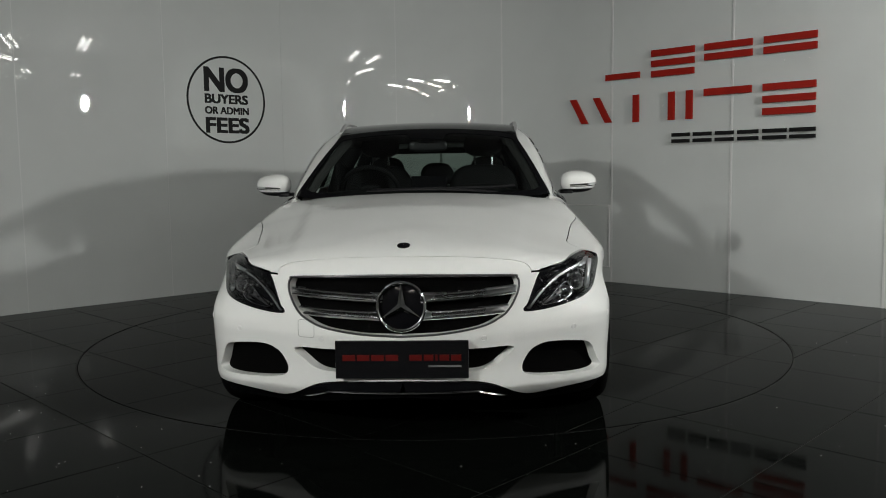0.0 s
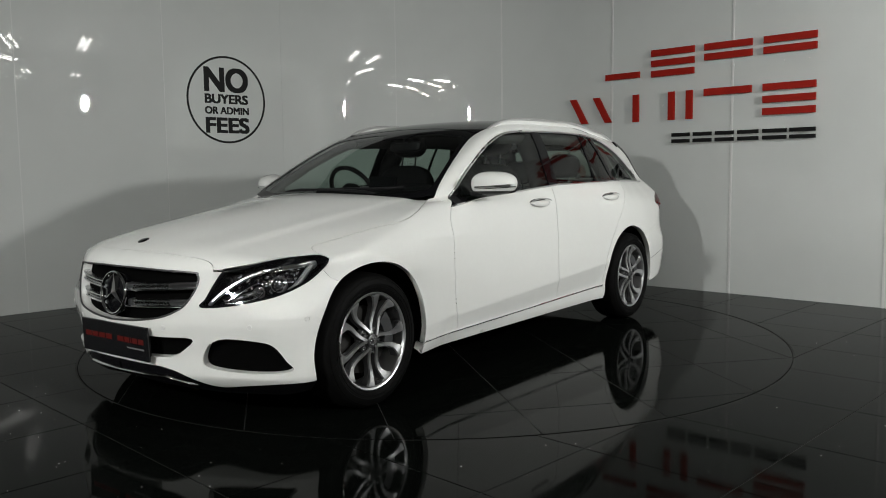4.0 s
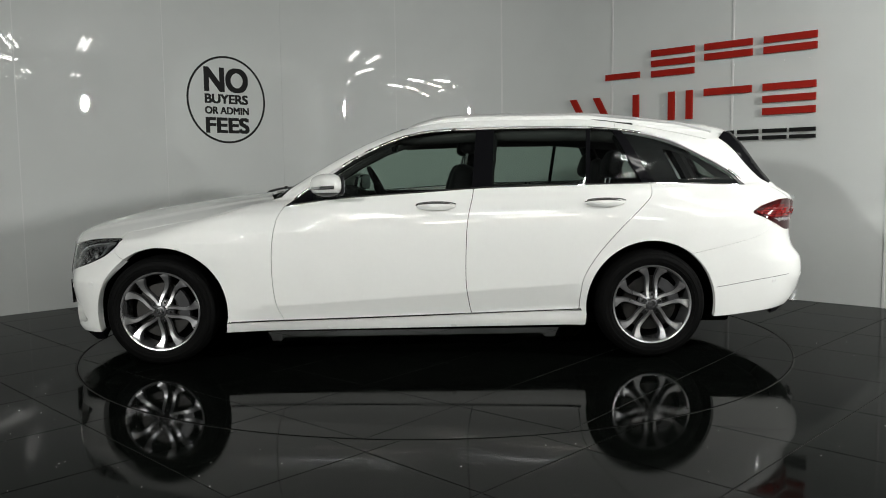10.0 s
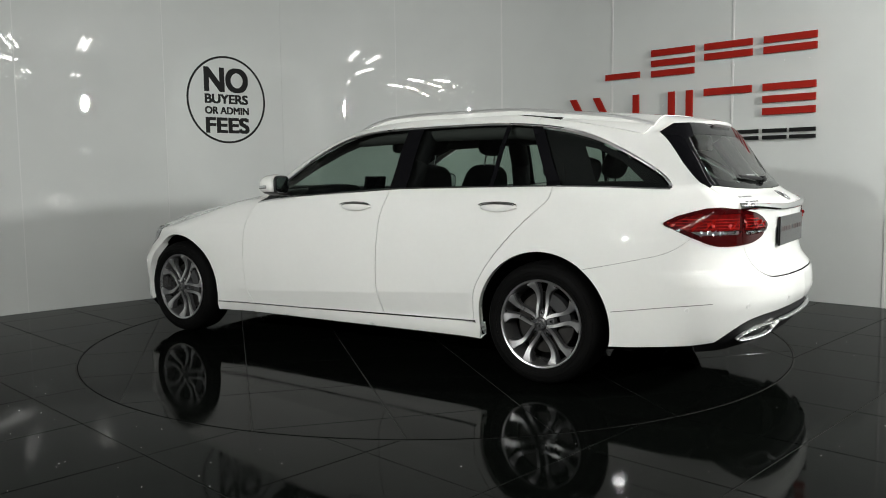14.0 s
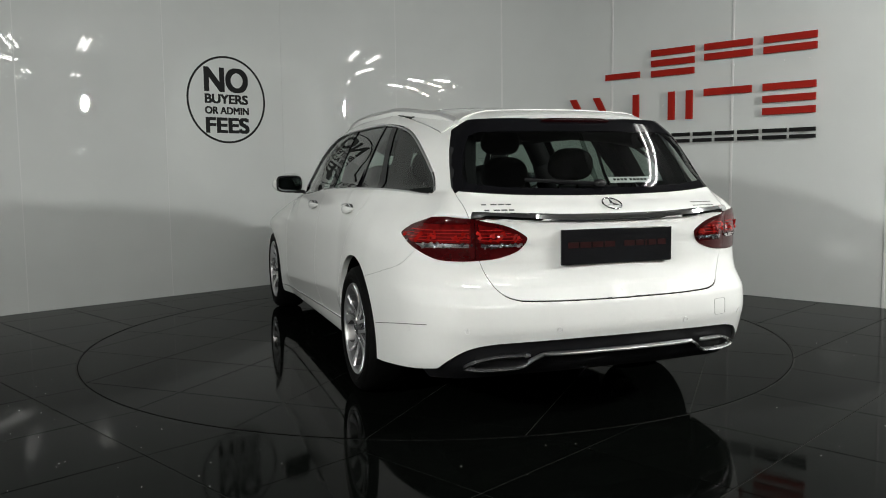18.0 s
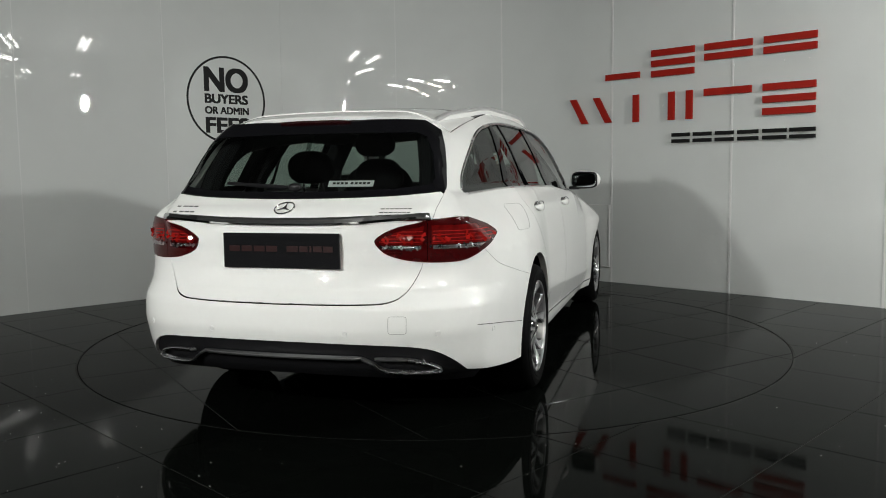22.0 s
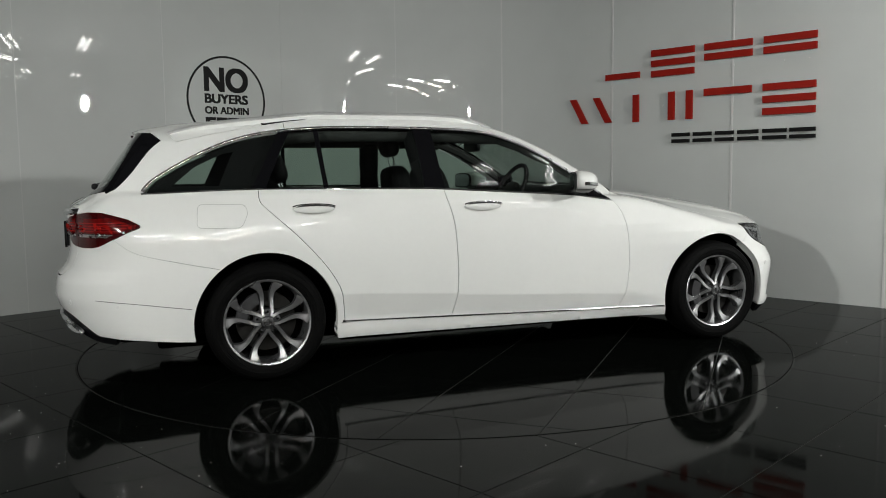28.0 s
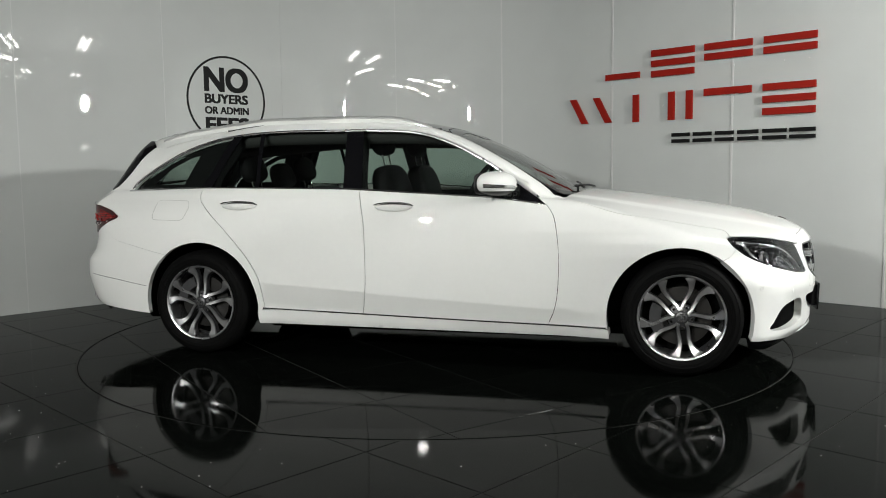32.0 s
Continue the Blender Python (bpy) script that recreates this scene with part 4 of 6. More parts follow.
skin_object("front_lip", skin(lip, "front_left", cell=0.03, gap=0, lift=-0.006, thick=0.08), M_GLOSSBLACK, car, "black plastic lower lip", both=True)
lip_line = [(y, 0.213 - 0.33 * max(0, abs(y) - 0.30)) for y in np.linspace(-0.42, 0.42, 29)]
part("lip_trim", car_bm(strip_along(lip_line, 0.007, 0.006, -0.004, "front")), M_CHROME, car, "thin chrome lip strip", True)

# grille, its slats and the ring emblem
grille_full = [(a, b) for a, b in GRILLE] + [(-a, b) for a, b in GRILLE[-2:0:-1]]
grille = skin_object("grille", skin(inset(grille_full, -0.012), "front", cell=0.04, gap=0, lift=-0.048, thick=0), M_GAP, car, "black radiator grille with silver slats")
part("grille_trim", car_bm(join(strip_along(smooth_line(GRILLE, 5), 0.008, 0.004, -0.001, "front"), flipped(strip_along(smooth_line(GRILLE, 5), 0.008, 0.004, -0.001, "front")))), M_RIMDARK, grille, "", True)


def slat(y0, y1, z0, z1, high, mat_part):
    """One bar of the grille, deeper towards the emblem."""
    bm = bmesh.new()
    rows = []
    for i in range(13):
        k = i / 12
        y, z = y0 + (y1 - y0) * k, z0 + (z1 - z0) * k
        x = float(front_line(0.57)) - float(front_sweep(y)) - 0.014 - 0.006 * k
        h = high * (1.0 + 0.45 * max(0, 1 - k * 5)) if mat_part == "slat" else high
        if mat_part == "slat":
            pts = ((x - 0.035, z + h * 0.55), (x - 0.004, z + h * 0.5), (x, z + h * 0.35), (x - 0.006, z - h * 0.30), (x - 0.03, z - h * 0.5))
        else:
            pts = ((x - 0.01, z + h), (x + 0.002, z + h * 0.8), (x + 0.004, z), (x + 0.001, z - h), (x - 0.01, z - h))
        rows.append([bm.verts.new((px, y, pz)) for px, pz in pts])
    for a, b in zip(rows, rows[1:]):
        for k in range(5):
            bm.faces.new((a[k], a[(k + 1) % 5], b[(k + 1) % 5], b[k]))
    bm.faces.new(rows[0])
    bm.faces.new(rows[-1][::-1])
    bmesh.ops.recalc_face_normals(bm, faces=bm.faces[:])
    return bm


for z0, z1, y1 in ((0.600, 0.622, 0.458), (0.530, 0.545, 0.428)):
    for side in (1, -1):
        for name, h, dz, mat in (("slat", 0.026, 0.0, M_SATIN), ("slat_edge", 0.0045, -0.014, M_CHROME)):
            bm = slat(0.075, y1, z0 + dz, z1 + dz, h, name)
            part(name, car_bm(bm if side > 0 else flipped(bm)), mat, grille, smooth=True)


def ring_emblem(r, tube):
    """A plain ring with three tapered arms."""
    bm = bmesh.new()
    n = 48
    rings = []
    for i in range(n):
        a = 2 * math.pi * i / n
        rings.append([bm.verts.new((tube * math.sin(b), (r + tube * math.cos(b)) * math.cos(a), (r + tube * math.cos(b)) * math.sin(a))) for b in (2 * math.pi * k / 8 for k in range(8))])
    for i in range(n):
        a, b = rings[i], rings[(i + 1) % n]
        for k in range(8):
            bm.faces.new((a[k], b[k], b[(k + 1) % 8], a[(k + 1) % 8]))
    for q in range(3):
        a = radians(90 + 120 * q)
        d, s = Vector((0, math.cos(a), math.sin(a))), Vector((0, -math.sin(a), math.cos(a)))
        w = r * 0.16
        top = bm.verts.new(Vector((tube * 1.6, 0, 0)))
        tip, tip2 = bm.verts.new(d * r + Vector((tube * 0.5, 0, 0))), bm.verts.new(d * r)
        l, m = bm.verts.new(d * w * 0.4 + s * w), bm.verts.new(d * w * 0.4 - s * w)
        for f in ((top, l, tip), (top, tip, m), (l, tip2, tip), (tip, tip2, m)):
            bm.faces.new(f)
    bmesh.ops.recalc_face_normals(bm, faces=bm.faces[:])
    return bm


em = Matrix.Translation((2.352, 0, 0.570)) @ pose(0, 0, 0, 0, -6, 0)
emblem = part("emblem", car_bm(move(ring_emblem(0.094, 0.0075), em)), M_CHROME, car, "chrome ring emblem in the grille", True)
part("emblem_disc", car_bm(move(lathe_bm([(0.001, -0.012), (0.080, -0.014), (0.094, -0.018), (0.094, -0.045)], 40, "x"), em)), M_GLOSSBLACK, emblem, smooth=True)
p, n = seat_on("top", 2.188, 0.0)
part("bonnet_badge", car_bm(move(lathe_bm([(0.001, 0.004), (0.022, 0.003), (0.027, 0.001), (0.027, -0.004)], 24), Matrix.Translation(p) @ n.to_track_quat("Z", "Y").to_matrix().to_4x4())), M_GLOSSBLACK, car, "small dark round badge", True)

# bonnet, windscreen, roof
bonnet_l = (seen_from("top", fine(seam_front), lower) + flat("top", loop(headlight, 0, 5, 1)) + flat("top", wing_top)[1:]
            + [(0.915, 0.715), (0.955, 0.66), (1.00, 0.50), (1.04, 0.25), (1.05, 0.0)])
bonnet = bonnet_l + [(x, -y) for x, y in bonnet_l[-2:0:-1]]
skin_object("bonnet", skin(bonnet, "top", cell=0.03, gap=0.0022, thick=0.015, fun=lower), M_PAINT, car)
screen_l = [(1.045, 0.0), (1.035, 0.25), (0.995, 0.50), (0.945, 0.66), (0.908, 0.712)] + [(float(q[0]), float(q[1]) - 0.002) for q in pillar] + [(0.235, 0.46), (0.205, 0.25), (0.195, 0.0)]
screen = screen_l + [(x, -y) for x, y in screen_l[-2:0:-1]]
inner_l = [(1.00, 0.0), (0.99, 0.25), (0.95, 0.49), (0.90, 0.63), (0.865, 0.668), (0.768, 0.648), (0.585, 0.598), (0.378, 0.545), (0.345, 0.535), (0.315, 0.46), (0.295, 0.25), (0.30, 0.13), (0.38, 0.10), (0.38, 0.0)]
inner = inner_l + [(x, -y) for x, y in inner_l[-2:0:-1]]
skin_object("windscreen", skin(inset(inner, -0.004), "top", cell=0.05, gap=0, lift=-0.002, thick=0, fun=cabin), M_SCREEN, car, "clear windscreen").visible_shadow = False
skin_object("windscreen_border", skin(screen, "top", cell=0.05, gap=0.001, lift=0.0, thick=0.006, fun=cabin, holes=[inner]), M_GLOSSBLACK, car, "black printed glass border")
roof_l = [(0.19, 0.0), (0.20, 0.25), (0.23, 0.46), (0.265, 0.54), (0.20, 0.563), (-0.5, 0.563), (-1.20, 0.563), (-1.24, 0.50), (-1.25, 0.0)]
roof = roof_l + [(x, -y) for x, y in roof_l[-2:0:-1]]
skin_object("roof_glass", skin(roof, "top", cell=0.06, gap=0.002, lift=0.001, thick=0.01, fun=cabin), M_GLOSSBLACK, car, "black glass roof panel")
rear_l = [(-1.252, 0.0), (-1.242, 0.50), (-1.205, 0.563), (-1.66, 0.563), (-1.70, 0.50), (-1.72, 0.0)]
rear_roof = rear_l + [(x, -y) for x, y in rear_l[-2:0:-1]]
skin_object("roof", skin(rear_roof, "top", cell=0.05, gap=0.0, thick=0.015, fun=cabin), M_PAINT, car)
lining_l = [(0.17, 0.0), (0.22, 0.45), (0.18, 0.55), (-1.7, 0.55), (-1.75, 0.0)]
lining = lining_l + [(x, -y) for x, y in lining_l[-2:0:-1]]
skin_object("headlining", skin(lining, "top", cell=0.08, gap=0.0, lift=-0.035, thick=0.02, fun=cabin), M_TRIMGREY, car, "dark grey headlining")

# side windows
glasses = {
    "front_side_window": [(0.715, 0.938), (0.557, 0.955), (0.23, 0.976), (-0.215, 1.003), (-0.252, 1.346), (0.029, 1.330), (0.228, 1.284), (0.428, 1.196), (0.60, 1.095), (0.715, 1.018)],
    "rear_side_window": [(-0.330, 1.008), (-0.884, 1.014), (-0.912, 1.350), (-0.70, 1.352), (-0.355, 1.348)],
    "door_corner_window": [(-0.906, 1.014), (-1.225, 1.018), (-1.185, 1.10), (-1.12, 1.235), (-1.065, 1.336), (-0.934, 1.350)],
    "quarter_window": [(-1.30, 1.017), (-1.60, 1.010), (-1.79, 1.005), (-1.836, 1.010), (-1.778, 1.070), (-1.616, 1.166), (-1.452, 1.246), (-1.288, 1.298), (-1.125, 1.327), (-1.17, 1.25), (-1.235, 1.115)],
}
for name, o in glasses.items():
    for g in side_parts(name, o, M_GLASS, car, "dark tinted window glass", cell=0.05, gap=0.0, lift=-0.006, thick=0):
        g.visible_shadow = False
trims = {
    "mirror_triangle": [(0.862, 0.918), (0.715, 0.936), (0.715, 1.022), (0.742, 1.001)],
    "b_pillar": [(-0.213, 1.001), (-0.332, 1.005), (-0.357, 1.351), (-0.250, 1.349)],
    "window_bar": [(-0.882, 1.011), (-0.908, 1.012), (-0.936, 1.353), (-0.910, 1.353)],
    "c_pillar": [(-1.222, 1.015), (-1.302, 1.015), (-1.237, 1.115), (-1.172, 1.25), (-1.127, 1.330), (-1.09, 1.337), (-1.062, 1.339), (-1.117, 1.235), (-1.182, 1.10)],
}
for name, o in trims.items():
    side_parts(name, o, M_GLOSSBLACK, car, "gloss black window pillar", cell=0.05, gap=0.0005, lift=-0.001, thick=0.006)

# rear: tailgate, glass, spoiler, bumper
gate_l = [("r", 0, 0.572), ("r", 0.25, 0.573), ("r", 0.40, 0.576), ("r", 0.46, 0.581), ("r", 0.505, 0.597), ("r", 0.540, 0.632), ("r", 0.572, 0.690), ("r", 0.588, 0.736)]
gate_l = fine(gate_l)
gate_low = [("r", 0.62, 1.016), ("r", 0.605, 1.012), ("r", 0.428, 0.998), ("r", 0.2, 0.991), ("r", 0, 0.989)]
gate = (seen_from("rear_left", gate_l) + flat("rear_left", loop(tail, 10, 4, -1)) + flat("rear_left", gate_edge)[1:] + seen_from("rear_left", fine(gate_low))
        + seen_from("rear_left", centre("r", 0.989, 0.572, 24)[1:-1]))
skin_object("tailgate", skin(gate, "rear_left", cell=0.025, gap=0.0, thick=0.02), M_PAINT, car, both=True)
glass_top = [(-1.80, 0.50, 1.326), (-1.85, 0.38, 1.330), (-1.885, 0.2, 1.333), (-1.89, 0.0, 1.334)]
outer_g = (seen_from("rear_left", fine([("r", 0, 0.993), ("r", 0.2, 0.995), ("r", 0.428, 1.002), ("r", 0.605, 1.016)])) + flat("rear_left", glass_edge) + flat("rear_left", glass_top))
inner_g = flat("rear_left", [(-2.12, 0.0, 1.018), (-2.10, 0.25, 1.022), (-2.07, 0.43, 1.028), (-2.025, 0.572, 1.045), (-2.00, 0.596, 1.072), (-1.925, 0.556, 1.185), (-1.885, 0.520, 1.25), (-1.885, 0.475, 1.268), (-1.93, 0.2, 1.272), (-1.935, 0.0, 1.272)])
skin_object("rear_window_border", skin(outer_g + inner_g[::-1], "rear_left", cell=0.04, gap=0.0, thick=0.008), M_GLOSSBLACK, car, "gloss black rear glass border", both=True)
rear_glass = skin_object("rear_window", skin(inset(inner_g, 0.0), "rear_left", cell=0.05, gap=0.0, lift=-0.001, thick=0), M_REARGLASS, car, "dark tinted rear window", both=True)
rear_glass.visible_shadow = False


def spoiler():
    """The lip that runs on from the roof over the rear glass."""
    bm = bmesh.new()
    rows = []
    for i in range(25):
        y = -0.556 + 1.112 * i / 24
        k = abs(y) / 0.556
        end = -1.895 + 0.115 * k ** 2.2
        zt = float(roof_at(-1.70, abs(y))) - 0.022 * k ** 6
        ze = float(roof_at(-1.88, abs(y))) - 0.024 * k ** 6 - 0.014
        rows.append([bm.verts.new(q) for q in ((-1.66 + 0.0 * k, y, zt + 0.004), (-1.75, y, zt - 0.010), (end + 0.03, y, ze + 0.008), (end, y, ze - 0.004), (end + 0.006, y, ze - 0.020), (end + 0.10, y, ze - 0.035), (-1.68, y, zt - 0.05))])
    for a, b in zip(rows, rows[1:]):
        for k in range(7):
            bm.faces.new((a[k], b[k], b[(k + 1) % 7], a[(k + 1) % 7]))
    bm.faces.new(rows[0])
    bm.faces.new(rows[-1][::-1])
    bmesh.ops.recalc_face_normals(bm, faces=bm.faces[:])
    return bm


part("roof_spoiler", car_bm(spoiler()), M_PAINT, car, smooth=True)
part("brake_lamp", car_bm(strip_along([(y, 1.318) for y in np.linspace(-0.17, 0.17, 9)], 0.013, 0.012, 0.006, "rear")), M_BRAKE, car, "dark red high brake lamp", True)

rear_bumper = (seen_from("rear_left", [(q, a, b - 0.006) for q, a, b in gate_l]) + flat("rear_left", loop(tail, 10, 13, 1))
               + flat("rear_left", rear_seam)[1:]
               + seen_from("rear_left", [("s", x, z) for x, z in arc(*ARCH_R, ARCH, 127.7, 191.0, 18)])
               + seen_from("rear_left", fine([("s", -1.70, 0.245), ("s", -1.853, 0.259), ("s", -1.98, 0.270)]))
               + seen_from("rear_left", fine([("r", 0.745, 0.285), ("r", 0.712, 0.330), ("r", 0.660, 0.372), ("r", 0.60, 0.394), ("r", 0.50, 0.406), ("r", 0.25, 0.414), ("r", 0, 0.416)]))
               + seen_from("rear_left", centre("r", 0.416, 0.568, 12)[1:-1]))
skin_object("rear_bumper", skin(rear_bumper, "rear_left", cell=0.025, gap=0.0, thick=0.03), M_PAINT, car, both=True)
diffuser = seen_from("rear_left", [("r", 0, 0.413), ("r", 0.25, 0.411), ("r", 0.50, 0.403), ("r", 0.60, 0.391), ("r", 0.66, 0.369), ("r", 0.712, 0.326), ("r", 0.745, 0.280), ("s", -2.0, 0.262),
                                   ("s", -2.0, 0.225), ("r", 0.65, 0.225), ("r", 0.45, 0.245), ("r", 0.2, 0.252)] + centre("r", 0.255, 0.413, 10)[:-1])
skin_object("diffuser", skin(diffuser, "rear_left", cell=0.03, gap=0.0, lift=-0.012, thick=0.12), M_BLACK, car, "black plastic diffuser", both=True)
pipe = smooth_line([(0.355, 0.353), (0.40, 0.330), (0.435, 0.303), (0.50, 0.293), (0.60, 0.290), (0.655, 0.297), (0.625, 0.322), (0.58, 0.338), (0.52, 0.349), (0.41, 0.351)], 5)
both_sides("exhaust_trim", lambda: strip_along(pipe, 0.011, 0.012, 0.002, "rear"), M_SATIN, car, "chrome exhaust surround", True)
part("diffuser_trim", car_bm(strip_along([(y, 0.353) for y in np.linspace(-0.36, 0.36, 25)], 0.014, 0.012, 0.003, "rear")), M_SATIN, car, "chrome strip between the exhaust surrounds", True)
part("tailgate_trim", car_bm(strip_along([(y, 0.902 + 0.014 * (abs(y) / 0.58) ** 2) for y in np.linspace(-0.615, 0.615, 39)], 0.031, 0.018, 0.0, "rear")), M_CHROME, car, "broad chrome strip over the number plate", True)

gate_seam = smooth_line([(a, b - 0.003) for _, a, b in gate_l[:-2]], 2)
both_sides("tailgate_seam", lambda: strip_along(gate_seam, 0.016, 0.002, -0.006, "rear"), M_GAP, car)

def facets(outline, view, count, ins, size, lift, seed):
    """Small tilted faces scattered behind a lamp's lens for sparkle, thicker to the middle."""
    origin, way, ua, va = VIEWS[view]
    ring2 = inset(list(outline), ins)
    us, vs = [q[0] for q in ring2], [q[1] for q in ring2]
    pick = random.Random(seed)
    spots = []
    while len(spots) < count:
        a, b = pick.uniform(min(us), max(us)), pick.triangular(min(vs), max(vs))
        odd = False
        for (x0, y0), (x1, y1) in zip(ring2, ring2[1:] + ring2[:1]):
            if (y0 > b) != (y1 > b) and a < (x1 - x0) * (b - y0) / (y1 - y0) + x0:
                odd = not odd
        if odd:
            spots.append((a, b))
    p, _ = cast([origin + a * ua + b * va for a, b in spots], way, hull)
    n = gradient(hull, p)
    bm = bmesh.new()
    for q, m in zip(p, n):
        tilt = (Vector(m) + Vector([pick.uniform(-0.55, 0.55) for _ in range(3)])).normalized()
        place = Matrix.Translation(Vector(q) + Vector(m) * lift) @ tilt.to_track_quat("Z", "Y").to_matrix().to_4x4() @ pose(0, 0, 0, 0, 0, pick.uniform(0, 90))
        w, h = size * pick.uniform(0.5, 1.3), size * pick.uniform(0.3, 0.8)
        top = [bm.verts.new(place @ Vector((x, y, 0.0))) for x, y in ((-w, -h), (w, -h), (w, h), (-w, h))]
        low = bm.verts.new(place @ Vector((0, 0, -0.006)))
        bm.faces.new(top)
        for i in range(4):
            bm.faces.new((top[(i + 1) % 4], top[i], low))
    return bm


# tail lamps: two lenses each, with clear bands
tail2 = flat("rear_left", tail)
cut = 0.5 * ((-2.160 + 0.628) + (-2.175 + 0.592)) / math.sqrt(2)
for name in ("outer", "inner"):
    o = clip(tail2, 0, cut, 1 if name == "outer" else -1)
    d = skin(o, "rear_left", cell=0.025, gap=0.0015, lift=0.004, thick=0.02)

    def band_of(z0, z1, ins, lift):
        return skin(clip(clip(inset(o, ins), 1, z0, 1), 1, z1, -1), "rear_left", cell=0.03, gap=0.001, lift=lift, thick=0.003)

    clear = band_of(0.786, 0.803, 0.022, 0.0055)
    ribs = [band_of(z, z + 0.0035, 0.026, 0.0068) for z in (0.788, 0.797)]
    glow_d = band_of(0.806, 0.884, 0.016, 0.0050)
    bars = [band_of(z, z + 0.005, 0.020, 0.0062) for z in (0.815, 0.829, 0.843, 0.857)]
    for mir in (False, True):
        lamp = skin_object("tail_lamp", d, M_REDDARK, car, "dark red tail lamp with a clear band", mirror=mir)
        skin_object("clear_band", clear, M_SATIN, lamp, "clear silver band", mirror=mir)
        for b in ribs:
            skin_object("band_rib", b, M_CHROME, lamp, mirror=mir)
        skin_object("red_lens", glow_d, M_RED, lamp, "bright red upper lens", mirror=mir)
        for b in bars:
            skin_object("red_bar", b, M_REDBAR, lamp, mirror=mir)
        # the lens's red glints are put in as brighter red flecks
        bits = facets(clip(clip(o, 1, 0.80, 1), 1, 0.868, -1), "rear_left", 16, 0.014, 0.013, 0.0064, 11)
        part("red_facets", car_bm(flipped(bits) if mir else bits), M_REDSPARKLE, lamp, "bright red flecks coloured as lens sparkle")["kind"] = "stuff"
        bits = facets(clip(clip(o, 1, 0.774, 1), 1, 0.812, -1), "rear_left", 18, 0.010, 0.008, 0.0068, 12)
        part("clear_facets", car_bm(flipped(bits) if mir else bits), M_SATIN, lamp, "clear mirror facets")["kind"] = "stuff"


# ---- wheels ----
def arm_outline(side):
    """One of the paired spokes, from the hub to the rim, in the wheel's plane."""
    centre = [(0.036, 5.0), (0.052, 9.0), (0.070, 14.5), (0.096, 20.5), (0.125, 24.5), (0.155, 25.5), (0.185, 23.5), (0.219, 19.5)]
    half = [0.0070, 0.0075, 0.0083, 0.0092, 0.0102, 0.0118, 0.0165, 0.0290]
    pts = [(r * math.cos(radians(90 + side * a)), r * math.sin(radians(90 + side * a))) for r, a in centre]
    return pts, half


def arm_bm(side, top, bottom, grow=0.0):
    pts, half = arm_outline(side)
    P = smooth_line(pts, 3)
    H = [h[0] for h in smooth_line([(h, 0) for h in half], 3)]
    bm = bmesh.new()
    rows = []
    for i, (x, z) in enumerate(P):
        a, b = Vector(P[max(i - 1, 0)]), Vector(P[min(i + 1, len(P) - 1)])
        d = (b - a).normalized()
        s = Vector((-d.y, d.x)) * (H[i] + grow)
        r = math.hypot(x, z)
        dish = top - 0.020 * math.sin(min(1, max(0, (r - 0.04) / 0.17)) * math.pi) + 0.004 * (r / 0.21)
        e = 0.85 if grow == 0 else 0.75
        rows.append([bm.verts.new(q) for q in ((x - s.x, bottom, z - s.y), (x - s.x, dish - 0.006, z - s.y), (x - s.x * e, dish, z - s.y * e), (x + s.x * e, dish, z + s.y * e), (x + s.x, dish - 0.006, z + s.y), (x + s.x, bottom, z + s.y))])
    for a, b in zip(rows, rows[1:]):
        for k in range(6):
            bm.faces.new((a[k], a[(k + 1) % 6], b[(k + 1) % 6], b[k]))
    bm.faces.new(rows[0])
    bm.faces.new(rows[-1][::-1])
    bmesh.ops.recalc_face_normals(bm, faces=bm.faces[:])
    return bm


